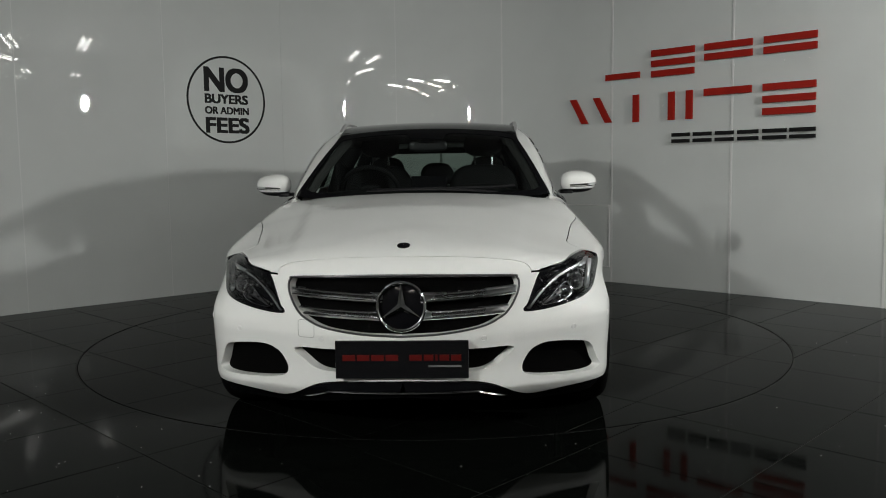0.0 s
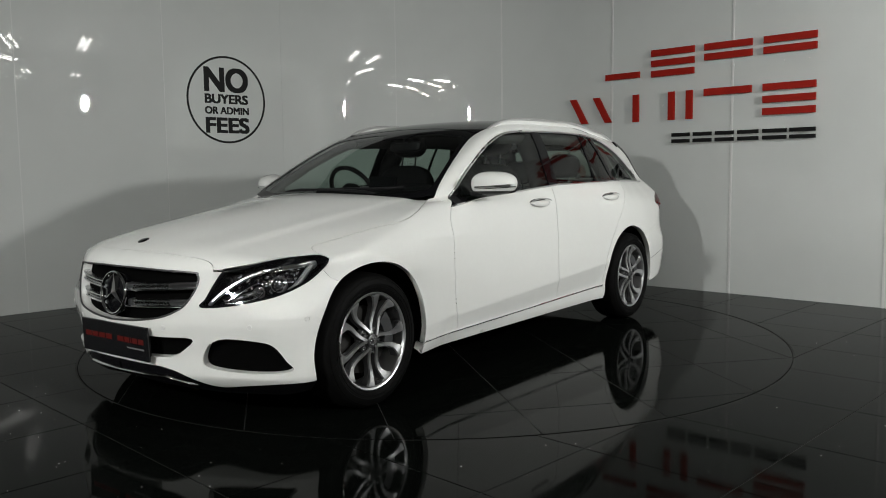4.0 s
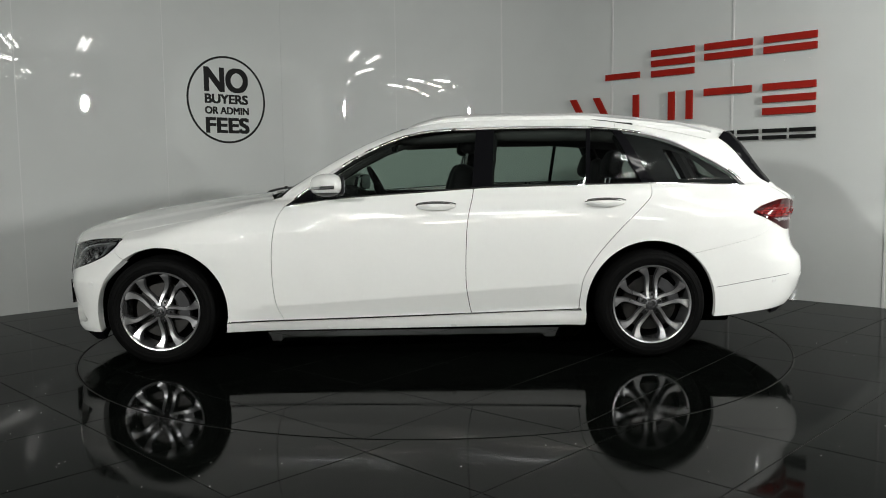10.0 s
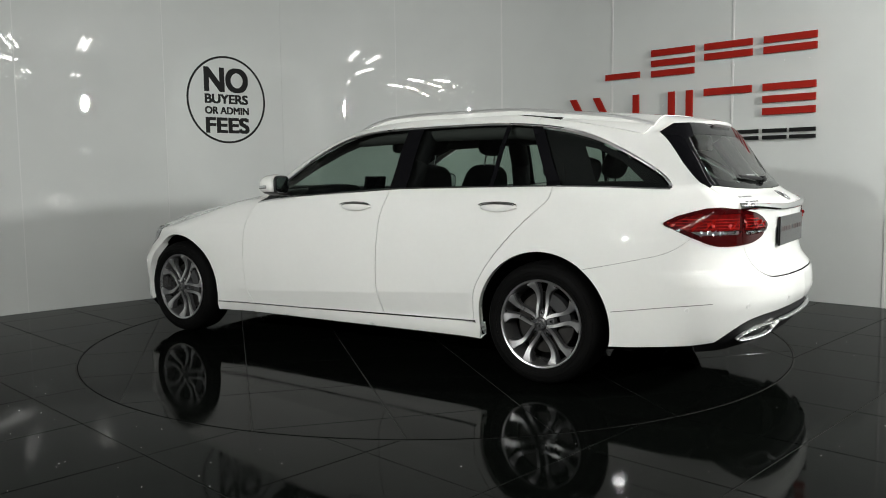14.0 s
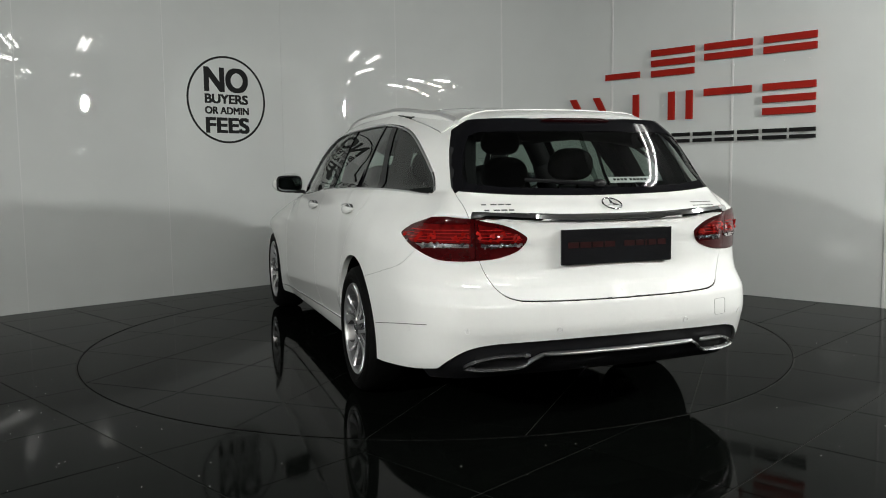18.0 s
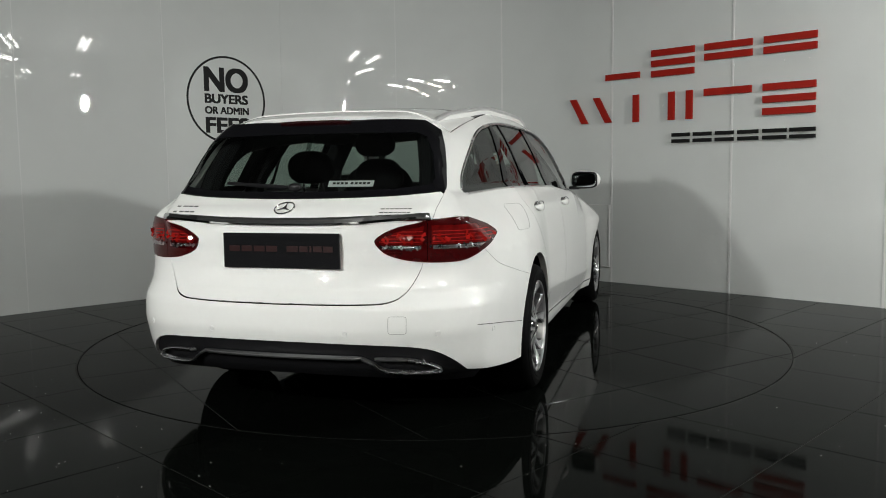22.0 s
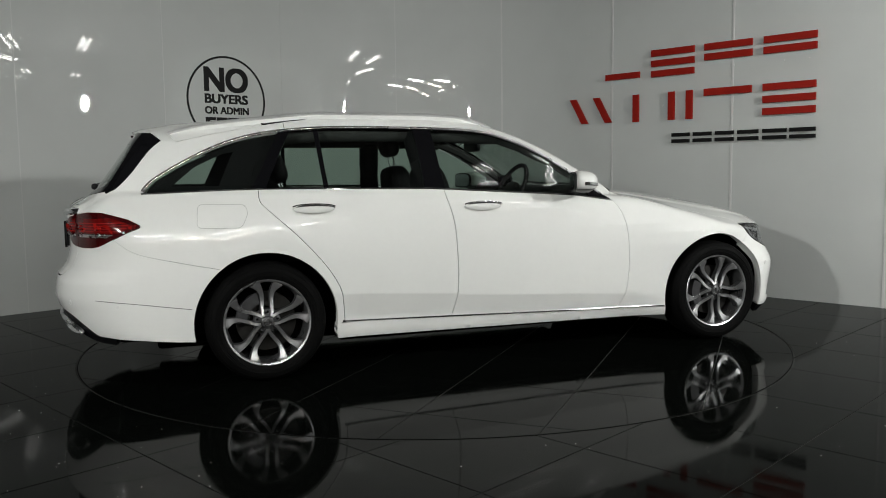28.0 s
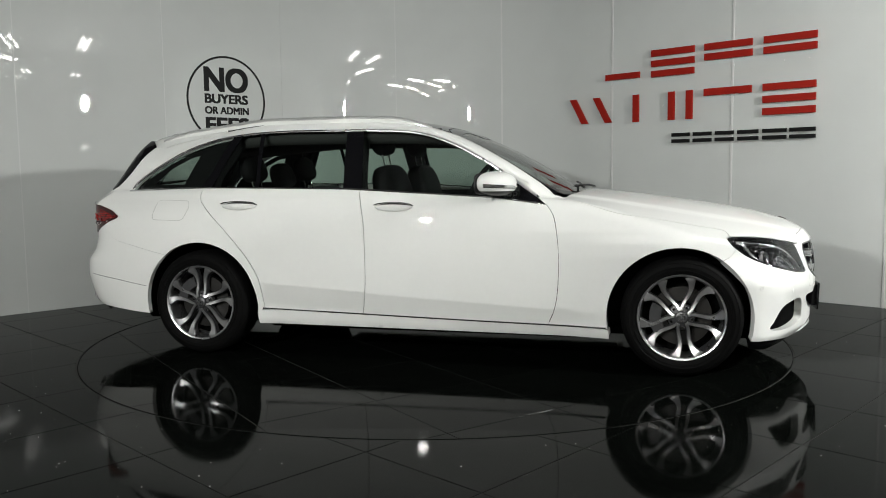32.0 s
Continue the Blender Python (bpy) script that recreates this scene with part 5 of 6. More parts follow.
def wheel_at(x, y, side, turn):
    """A wheel at a hub; the face looks out of the car's side."""
    place = Matrix.Translation((x, y * side + OY, HUB_Z)) @ pose(0, 0, 0, 0, turn, 0) @ Matrix.Diagonal((1, side, 1, 1))

    def put(name, bm, mat, parent, label="", smooth=True):
        move(bm, place)
        if side < 0:
            bmesh.ops.reverse_faces(bm, faces=bm.faces[:])
        return part(name, bm, mat, parent, label, smooth)

    tyre = [(0.221, -0.195), (0.240, -0.205), (0.280, -0.212), (0.303, -0.205), (0.314, -0.185), (0.318, -0.150), (0.318, -0.075), (0.314, -0.035), (0.305, -0.012),
            (0.292, -0.001), (0.275, 0.005), (0.268, 0.0062), (0.266, 0.004), (0.250, 0.003), (0.236, -0.002), (0.229, -0.008), (0.222, -0.012)]
    wheel = put("wheel", lathe_bm([(0.222, -0.190), (0.222, -0.012), (0.228, -0.010), (0.2295, -0.004), (0.2265, 0.000), (0.219, -0.003), (0.2155, -0.014)], 72, "y"), M_RIM, car, "silver twin-spoke alloy wheel with a black tyre")
    put("rim_barrel", lathe_bm([(0.2155, -0.014), (0.211, -0.05), (0.203, -0.10), (0.206, -0.185)], 72, "y"), M_BARREL, wheel, "silver inner barrel")
    put("tyre", lathe_bm(tyre, 72, "y"), M_RUBBER, wheel, "black rubber tyre")
    groove = []
    for r in (0.250, 0.290):
        groove.append(lathe_bm([(r, 0.0028 if r < 0.27 else -0.0010), (r + 0.0015, 0.0050 if r < 0.27 else 0.0012), (r + 0.003, 0.0032 if r < 0.27 else -0.003)], 72, "y"))
    put("tyre_rib", join(*groove), M_RUBBER, wheel)
    for k in range(5):
        turn_k = pose(0, 0, 0, 0, 72 * k, 0)
        for s in (1, -1):
            put("spoke", move(arm_bm(s, -0.012, -0.045), turn_k), M_RIM, wheel)
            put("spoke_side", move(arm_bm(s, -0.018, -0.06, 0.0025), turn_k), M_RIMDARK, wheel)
        b = lathe_bm([(0.001, -0.020), (0.006, -0.020), (0.0085, -0.024), (0.0085, -0.040)], 6, "y")
        put("wheel_bolt", move(b, turn_k @ Matrix.Translation((0.056 * math.sin(radians(36)), 0, 0.056 * math.cos(radians(36))))), M_CHROME, wheel, smooth=False)
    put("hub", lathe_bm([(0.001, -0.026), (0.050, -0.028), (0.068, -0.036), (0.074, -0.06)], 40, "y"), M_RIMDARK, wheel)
    cap = put("hub_cap", lathe_bm([(0.001, -0.010), (0.026, -0.010), (0.031, -0.013), (0.032, -0.03)], 32, "y"), M_RIMDARK, wheel, "round grey hub cap")
    put("cap_ring", move(ring_emblem(0.018, 0.0018), Matrix.Translation((0, -0.008, 0)) @ pose(0, 0, 0, 0, 0, 90)), M_CHROME, wheel)
    put("brake_disc", lathe_bm([(0.075, -0.085), (0.080, -0.075), (0.158, -0.075), (0.158, -0.10)], 48, "y"), M_DISC, wheel, "steel brake disc")
    cal = arc(0, 0, 0.165, 145, 215, 10) + arc(0, 0, 0.105, 215, 145, 10)
    bm = prism_bm(cal, 0, 0.05, 0.006)
    put("brake_caliper", move(bm, Matrix.Translation((0, -0.060, 0)) @ pose(0, 0, 0, 90, 0, 0) @ pose(0, 0, -0.03)), M_RIMDARK, wheel, "dark grey brake caliper", False)
    put("wheel_back", lathe_bm([(0.001, -0.13), (0.205, -0.13)], 40, "y"), M_GAP, wheel)


wheel_at(HUB_F, 0.893, 1, 12)
wheel_at(HUB_F, 0.893, -1, -8)
wheel_at(HUB_R, 0.897, 1, 34)
wheel_at(HUB_R, 0.897, -1, 36)


# wheel-arch linings and the dark inside of the body
def arch_lining(cx):
    bm = bmesh.new()
    rows = []
    for k in range(25):
        a = radians(-14 + 208 * k / 24)
        c, s = math.cos(a), math.sin(a)
        rows.append([bm.verts.new((cx + r * c, y, ARCH_Z + r * s)) for r, y in ((0.3735, 0.860), (0.381, 0.835), (0.385, 0.60), (0.36, 0.60), (0.33, 0.60), (0.02, 0.60))])
    for p, q in zip(rows, rows[1:]):
        for k in range(5):
            bm.faces.new((p[k], q[k], q[k + 1], p[k + 1]))
    bmesh.ops.recalc_face_normals(bm, faces=bm.faces[:])
    return bm


for cx in (ARCH_F[0], ARCH_R[0]):
    both_sides("arch_lining", lambda: arch_lining(cx), M_GAP, car, "black wheel-arch lining")
part("underbody", car_bm(box_bm(-1.80, 2.05, -0.62, 0.62, 0.165, 0.215, 0.02)), M_GAP, car, "black underbody")
both_sides("underbody", lambda: box_bm(-0.84, 1.18, 0.60, 0.76, 0.165, 0.20, 0.015), M_GAP, car)
part("body_shell", car_bm(join(box_bm(-2.02, 1.10, -0.58, 0.58, 0.20, 0.90, 0.05), box_bm(-0.80, 1.14, -0.80, 0.80, 0.20, 0.90, 0.04), box_bm(1.10, 2.14, -0.45, 0.45, 0.20, 0.68, 0.05))), M_GAP, car, "dark inner shell")


# ---- headlights ----
hl_o = flat("front_left", headlight)
hl_lens = skin(hl_o, "front_left", cell=0.025, gap=0.003, lift=0.001, thick=0.006)
hl_back = skin(inset(hl_o, -0.004), "front_left", cell=0.03, gap=0.0, lift=-0.055, thick=0)
wall_rows = inset(hl_o, 0.002)


def lamp_wall():
    """The dark side walls of the lamp bowl."""
    origin, way, ua, va = VIEWS["front_left"]
    p, _ = cast([origin + a * ua + b * va for a, b in wall_rows], way, hull)
    n = gradient(hull, p)
    bm = bmesh.new()
    o = [bm.verts.new(q) for q in p - n * 0.003]
    i = [bm.verts.new(q) for q in p - n * 0.056]
    for k in range(len(o)):
        j = (k + 1) % len(o)
        bm.faces.new((o[k], o[j], i[j], i[k]))
    return bm


def on_front(u, z, depth):
    origin, way, ua, va = VIEWS["front_left"]
    p, _ = cast([origin + u * ua + z * va], way, hull)
    n = gradient(hull, p)
    return Vector(p[0] - n[0] * depth), Vector(n[0])


def projector(u, z, r, depth=0.045):
    p, n = on_front(u, z, depth)
    n = (n + Vector((0.8, 0, 0))).normalized()
    m = Matrix.Translation(p) @ n.to_track_quat("Z", "Y").to_matrix().to_4x4()
    return m


GUIDE = [(-1.216, 0.541), (-1.15, 0.600), (-1.066, 0.650), (-0.981, 0.682), (-0.88, 0.708), (-0.787, 0.726), (-0.745, 0.728)]
GUIDE_REAR = [(-0.752, 0.722), (-0.770, 0.690), (-0.795, 0.655), (-0.830, 0.622), (-0.86, 0.604)]
EYE = [(-1.145, 0.554), (-1.09, 0.590), (-1.02, 0.630), (-0.985, 0.635), (-0.972, 0.618), (-0.990, 0.588), (-1.05, 0.566), (-1.10, 0.556)]


def guide_strip(points, width, high, lift, closed=False):
    """A light guide that follows the lamp's bowl."""
    pts = smooth_line(points, 5, closed)
    return strip_along(pts + (pts[:1] if closed else []), width, high, lift, "front_left")


for mir in (False, True):
    f = flipped if mir else (lambda b: b)
    lamp = skin_object("headlight", hl_back, M_GLOSSBLACK, car, "black headlight bowl with chrome light guide and lenses", mirror=mir)
    part("lamp_wall", car_bm(f(lamp_wall())), M_GLOSSBLACK, lamp)
    part("light_guide", car_bm(f(guide_strip(GUIDE, 0.015, 0.010, -0.026))), M_SATIN, lamp, "silver light guide", True)
    part("light_guide", car_bm(f(guide_strip(GUIDE_REAR, 0.022, 0.010, -0.026))), M_SATIN, lamp, "silver light guide", True)
    part("eye_trim", car_bm(f(guide_strip(EYE, 0.004, 0.006, -0.030, True))), M_CHROME, lamp, "thin chrome loop", True)
    part("eye_floor", car_bm(f(guide_strip([(-1.125, 0.566), (-1.07, 0.588), (-1.015, 0.606)], 0.018, 0.004, -0.046))), M_RIMDARK, lamp, "", True)
    for u, z, r in ((-1.000, 0.606, 0.024), (-0.905, 0.634, 0.036)):
        m = projector(u, z, r)
        part("reflector", car_bm(f(move(lathe_bm([(r * 0.55, -0.02), (r * 0.80, -0.008), (r * 0.96, 0.004), (r, 0.006), (r * 1.04, -0.01)], 28), m))), M_RIMGREY, lamp, "dark chrome reflector", True)
        part("projector_lens", car_bm(f(move(lathe_bm([(0.001, 0.016), (r * 0.35, 0.013), (r * 0.60, 0.004), (r * 0.72, -0.010)], 24), m))), M_LENSDARK, lamp, "dark glass lens", True)
    beads = [(-1.135 + 0.0215 * k, 0.655 + 0.0045 * k + 0.003 * (k % 2) - 0.00010 * k * k, 0.0042) for k in range(17)]
    beads += [(-0.885, 0.690, 0.008), (-0.845, 0.688, 0.008), (-0.868, 0.672, 0.006), (-0.835, 0.662, 0.007), (-0.94, 0.602, 0.006), (-0.885, 0.598, 0.007), (-0.965, 0.655, 0.005), (-0.875, 0.652, 0.005)]
    for u, z, r in beads:
        p, n = on_front(u, z, 0.034)
        part("light_bead", car_bm(f(move(lathe_bm([(0.001, r), (r * 0.7, r * 0.7), (r, 0)], 8), Matrix.Translation(p) @ n.to_track_quat("Z", "Y").to_matrix().to_4x4()))), M_CHROME, lamp)
    part("reflector_facets", car_bm(f(facets(hl_o, "front_left", 95, 0.018, 0.0055, -0.036, 5))), M_CHROME, lamp, "small bright facets")["kind"] = "stuff"
    part("lens_border", car_bm(f(guide_strip([tuple(q) for q in inset(hl_o, 0.006)[::4]], 0.010, 0.0006, 0.0, True))), M_GLOSSBLACK, lamp, "", True)
    g = skin_object("lens_cover", hl_lens, M_LENS, lamp, "clear lens cover", mirror=mir)
    g.visible_shadow = False


# ---- mirrors ----
def blob_bm(cx, cy, cz, sx, sy, sz, power=2.6, nu=28, nv=18, shape=None):
    """A rounded box."""
    bm = bmesh.new()
    rows = []
    for j in range(nv + 1):
        v = -math.pi / 2 + math.pi * j / nv
        row = []
        for i in range(nu):
            u = 2 * math.pi * i / nu
            c = lambda t: math.copysign(abs(math.cos(t)) ** (2 / power), math.cos(t))
            s = lambda t: math.copysign(abs(math.sin(t)) ** (2 / power), math.sin(t))
            q = Vector((c(v) * c(u), c(v) * s(u), s(v)))
            if shape:
                q = shape(q)
            row.append(bm.verts.new((cx + sx * q.x, cy + sy * q.y, cz + sz * q.z)))
        rows.append(row)
    for a, b in zip(rows, rows[1:]):
        for i in range(nu):
            bm.faces.new((a[i], a[(i + 1) % nu], b[(i + 1) % nu], b[i]))
    bmesh.ops.remove_doubles(bm, verts=bm.verts[:], dist=1e-5)
    bmesh.ops.recalc_face_normals(bm, faces=bm.faces[:])
    return bm


def mirror_shape(q):
    # rounded nose in front, flat glass behind, lower outer end
    x = q.x * (0.95 if q.x > 0 else 0.62)
    z = q.z * (1 - 0.10 * q.y) - 0.05 * q.x * abs(q.z) - (0.18 if q.z < 0 else 0.0) * 0
    return Vector((x - 0.36 * q.y, q.y, z))


def cut_at(bm, z, above, cap=True):
    geom = bm.verts[:] + bm.edges[:] + bm.faces[:]
    r = bmesh.ops.bisect_plane(bm, geom=geom, plane_co=(0, 0, z), plane_no=(0, 0, 1), clear_inner=above, clear_outer=not above)
    if cap:
        es = [e for e in r["geom_cut"] if isinstance(e, bmesh.types.BMEdge)]
        bmesh.ops.edgeloop_fill(bm, edges=es)
    return bm


MX, MY, MZ = 0.600, 0.915, 1.030
for mir in (False, True):
    f = flipped if mir else (lambda b: b)
    housing = lambda g=0.0: blob_bm(MX, MY, MZ, 0.108 + g, 0.110 + g, 0.066 + g, 2.5, shape=mirror_shape)
    mirror = part("door_mirror", car_bm(f(cut_at(housing(), 0.990, True))), M_PAINT, car, "white door mirror with chrome-edged indicator and black foot", True)
    part("mirror_foot", car_bm(f(join(cut_at(housing(-0.002), 0.9895, False), box_bm(0.56, 0.68, 0.800, 0.875, 0.962, 0.985, 0.008)))), M_BLACK, mirror, "black plastic mirror foot")
    part("mirror_glass", car_bm(f(move(blob_bm(0, 0, 0, 0.004, 0.088, 0.050, 4), Matrix.Translation((MX - 0.066, MY, MZ)) @ pose(0, 0, 0, 0, 0, 19)))), M_MIRROR, mirror, "mirror glass", True)
    part("glass_frame", car_bm(f(move(blob_bm(0, 0, 0, 0.010, 0.098, 0.058, 4), Matrix.Translation((MX - 0.058, MY, MZ)) @ pose(0, 0, 0, 0, 0, 19)))), M_BLACK, mirror)

    def indicator(dz, w):
        bm = bmesh.new()
        rows = []
        for k in range(13):
            a = radians(-28 + 118 * k / 12)
            c = math.copysign(abs(math.cos(a)) ** 0.8, math.cos(a))
            s = math.copysign(abs(math.sin(a)) ** 0.8, math.sin(a))
            q = mirror_shape(Vector((c, s, 0)))
            x, y = MX + 0.1095 * q.x, MY + 0.1115 * q.y
            h = w * (0.45 + 0.55 * k / 12)
            z = MZ - 0.018 + dz + 0.010 * k / 12
            rows.append([bm.verts.new(v) for v in ((x, y, z - h), (x, y, z + h), (x * 0.985 + MX * 0.015, y * 0.985 + MY * 0.015, z + h), (x * 0.985 + MX * 0.015, y * 0.985 + MY * 0.015, z - h))])
        for a, b in zip(rows, rows[1:]):
            for k in range(4):
                bm.faces.new((a[k], a[(k + 1) % 4], b[(k + 1) % 4], b[k]))
        bmesh.ops.recalc_face_normals(bm, faces=bm.faces[:])
        return bm
    part("indicator_lamp", car_bm(f(indicator(0.0, 0.008))), M_CHROME, mirror, "silver indicator lens", True)
    part("indicator_line", car_bm(f(indicator(-0.0095, 0.0022))), M_GLOSSBLACK, mirror)


# ---- door handles, roof rails, wipers ----
def handle(x0, x1, z):
    """A pull handle, thick in the middle and pointed at both ends."""
    bm = bmesh.new()
    rows = []
    n = 20
    xs = [x0 + (x1 - x0) * i / n for i in range(n + 1)]
    skin_at, _ = cast([np.array([x, 1.5, z]) for x in xs], (0, -1, 0), hull)
    for i, x in enumerate(xs):
        k = i / n
        y = skin_at[i][1]
        e = max(0.0, math.sin(math.pi * k)) ** 0.55
        out = 0.004 + 0.030 * e
        h = 0.0025 + 0.0175 * e
        zc = z - 0.004 * e
        rows.append([bm.verts.new(v) for v in ((x, y + out - 0.026, zc - h * 0.7), (x, y + out - 0.006, zc - h), (x, y + out, zc - h * 0.3), (x, y + out - 0.001, zc + h * 0.5), (x, y + out - 0.008, zc + h * 0.9), (x, y + out - 0.028, zc + h * 0.8))])
    for a, b in zip(rows, rows[1:]):
        for k in range(6):
            bm.faces.new((a[k], a[(k + 1) % 6], b[(k + 1) % 6], b[k]))
    bm.faces.new(rows[0])
    bm.faces.new(rows[-1][::-1])
    bmesh.ops.recalc_face_normals(bm, faces=bm.faces[:])
    return bm


def handle_trim(x0, x1, z):
    pts = [(x0 + (x1 - x0) * k / 10, z + 0.004 + 0.013 * max(0.0, math.sin(math.pi * k / 10)) ** 0.6) for k in range(11)]
    return strip_along(pts, 0.006, 0.003, 0.020)


def handle_shade(x0, x1, z):
    """A dark patch on the skin, painted for the shade behind the handle."""
    o = smooth_line([(x0 + 0.004, z + 0.004), (x0 - 0.05, z + 0.021), ((x0 + x1) / 2 + 0.01, z + 0.024), (x1 + 0.07, z + 0.021), (x1 + 0.02, z + 0.006),
                     (x1 + 0.06, z - 0.010), ((x0 + x1) / 2, z - 0.014), (x0 - 0.06, z - 0.010)], 5, True)
    return skin(o, "side", cell=0.03, gap=0.0, lift=0.0012, thick=0.004)


for d, (x0, x1, z) in zip((doors[0], doors[2]), ((0.112, -0.118, 0.902), (-0.866, -1.096, 0.910))):
    i = doors.index(d)
    shade_patch = handle_shade(x0, x1, z)
    for ob, f in ((doors[i], lambda b: b), (doors[i + 1], flipped)):
        part("handle", car_bm(f(handle(x0, x1, z))), M_PAINT, ob, "white pull handle with a chrome top edge", True)
        part("handle_trim", car_bm(f(handle_trim(x0, x1, z))), M_CHROME, ob, "chrome strip", True)
        skin_object("handle_recess", shade_patch, M_SEAMSHADE, ob, "dark patch painted for the shaded hollow behind the handle", mirror=f is flipped)


def rail_y(k):
    return 0.572 - 0.070 * max(0.0, (k - 0.35) / 0.65) ** 1.5


def rail():
    xs = np.linspace(0.155, -1.70, 40)
    P = []
    for i, x in enumerate(xs):
        k = i / 39
        p, _ = cast([np.array([x, rail_y(k), 2.0])], (0, 0, -1), cabin)
        rise = 0.030 * min(1, min(k, 1 - k) * 9) ** 0.7
        P.append((x, p[0][1], p[0][2] + rise - 0.004))
    return tube_bm(P, 0.013, 10, 0.75)


both_sides("roof_rail", rail, M_RAIL, car, "silver roof rail", True)


def rail_foot():
    bm = bmesh.new()
    xs = np.linspace(0.14, -1.68, 40)
    rows = []
    for i, x in enumerate(xs):
        k = i / 39
        p, _ = cast([np.array([x, rail_y(k), 2.0])], (0, 0, -1), cabin)
        rise = 0.026 * min(1, min(k, 1 - k) * 9) ** 0.7
        y, z = p[0][1], p[0][2]
        rows.append([bm.verts.new(v) for v in ((x, y + 0.006, z - 0.01), (x, y + 0.005, z + rise), (x, y - 0.005, z + rise), (x, y - 0.006, z - 0.01))])
    for a, b in zip(rows, rows[1:]):
        for k in range(4):
            bm.faces.new((a[k], a[(k + 1) % 4], b[(k + 1) % 4], b[k]))
    bmesh.ops.recalc_face_normals(bm, faces=bm.faces[:])
    return bm


both_sides("rail_foot", rail_foot, M_PAINT, car)
for pts, lift in ((((1.03, -0.30), (0.965, 0.12), (0.93, 0.40), (0.90, 0.52)), 0.016), (((1.04, 0.42), (1.00, 0.0), (0.965, -0.28)), 0.016)):
    part("wiper", car_bm(strip_along(smooth_line(pts, 6), 0.014, 0.008, lift, "top")), M_BLACK, car, "black windscreen wiper", True)
p, n = seat_on("rear", 0.0, 1.03)
part("rear_wiper", car_bm(join(strip_along([(-0.01, 1.028), (0.15, 1.036), (0.34, 1.050)], 0.014, 0.012, 0.014, "rear"), move(blob_bm(0, 0, 0, 0.02, 0.028, 0.018), Matrix.Translation(p + n * 0.012)))), M_BLACK, car, "black rear wiper", True)


# ---- plates, badges, small marks ----
def plate(x, z0, z1, rot, front):
    """A black show plate with plain coloured bars for its writing."""
    s = 1 if front else -1
    m = Matrix.Translation((x, OY, (z0 + z1) / 2)) @ pose(0, 0, 0, 0, rot, 0) @ (Matrix.Identity(4) if front else pose(0, 0, 0, 0, 0, 180))
    h = (z1 - z0) / 2
    ob = part("number_plate", move(box_bm(-0.008, 0.004, -0.264, 0.264, -h, h, 0.003), m), M_PLATE, car, "black show plate with dull red bars of lettering")
    for k, (a, b) in enumerate(((-0.235, -0.185), (-0.178, -0.128), (-0.121, -0.071), (-0.064, -0.014), (0.030, 0.080), (0.087, 0.125), (0.132, 0.142), (0.149, 0.187), (0.194, 0.235))):
        part("letter_bar", move(box_bm(0.0035, 0.0048, a, b, -0.004, 0.020), m), M_DULLRED if front else M_DIMRED, ob)
    if front:
        part("letter_bar", move(box_bm(0.0035, 0.0048, 0.105, 0.235, -0.030, -0.023), m), M_DULLGREY, ob)
    return ob


plate(2.358, 0.284, 0.437, 2, True)
plate(-2.258, 0.708, 0.854, 0, False)
part("plate_holder", car_bm(box_bm(2.325, 2.349, -0.24, 0.24, 0.30, 0.42, 0.006)), M_BLACK, car)
part("plate_holder", car_bm(box_bm(-2.252, -2.220, -0.25, 0.25, 0.715, 0.848, 0.006)), M_BLACK, car)
p, n = seat_on("rear", 0.0, 0.951)
m = Matrix.Translation(p + n * 0.004) @ n.to_track_quat("X", "Z").to_matrix().to_4x4()
part("rear_emblem", car_bm(move(ring_emblem(0.042, 0.004), m)), M_CHROME, car, "chrome ring emblem", True)


def badge_bars(cells, z, h):
    """Chrome badge lettering as plain bars."""
    bms = []
    for y0, y1 in cells:
        for dz in (0.0, h):
            bms.append(strip_along([(y0, z + dz), (y1, z + dz)], h * 0.38, 0.0025, 0.0, "rear"))
    return join(*bms)


# the chrome's dark reflection is put into the bars' own colour
part("model_badge", car_bm(badge_bars(((0.565, 0.545), (0.528, 0.503), (0.497, 0.472), (0.466, 0.444)), 0.938, 0.022)), M_SEAMSHADE, car, "chrome badge of small bars, its dark reflection painted in")
part("model_badge", car_bm(badge_bars(((-0.415, -0.432), (-0.436, -0.450), (-0.454, -0.470), (-0.474, -0.488), (-0.492, -0.505), (-0.509, -0.522), (-0.526, -0.540)), 0.936, 0.014)), M_SEAMSHADE, car, "chrome badge of small bars, its dark reflection painted in")


def sensor(view, a, b):
    p, n = seat_on(view, a, b)
    return move(lathe_bm([(0.001, 0.001), (0.009, 0.001), (0.0095, -0.0005), (0.0105, -0.0005), (0.0108, 0.0012), (0.0118, 0.001), (0.012, -0.003)], 20), Matrix.Translation(p) @ n.to_track_quat("Z", "Y").to_matrix().to_4x4())


for view, a, b in (("front", 0.325, 0.437), ("front", 0.70, 0.452), ("side", 1.985, 0.480), ("rear", 0.30, 0.455), ("rear", 0.66, 0.455), ("side", -1.98, 0.440)):
    both_sides("parking_sensor", lambda: sensor(view, a, b), M_SENSOR, car, "", True)


def outline_strip(view, pts, w=0.0020):
    ring = pts + pts[:1]
    dense = []
    for p, q in zip(ring, ring[1:]):
        k = max(1, math.ceil(math.dist(p, q) / 0.012))
        if math.dist(p, q) > 1e-5:
            dense += [(p[0] + (q[0] - p[0]) * j / k, p[1] + (q[1] - p[1]) * j / k) for j in range(k)]
    return strip_along(dense + dense[:1], w, 0.0009, 0.0, view)


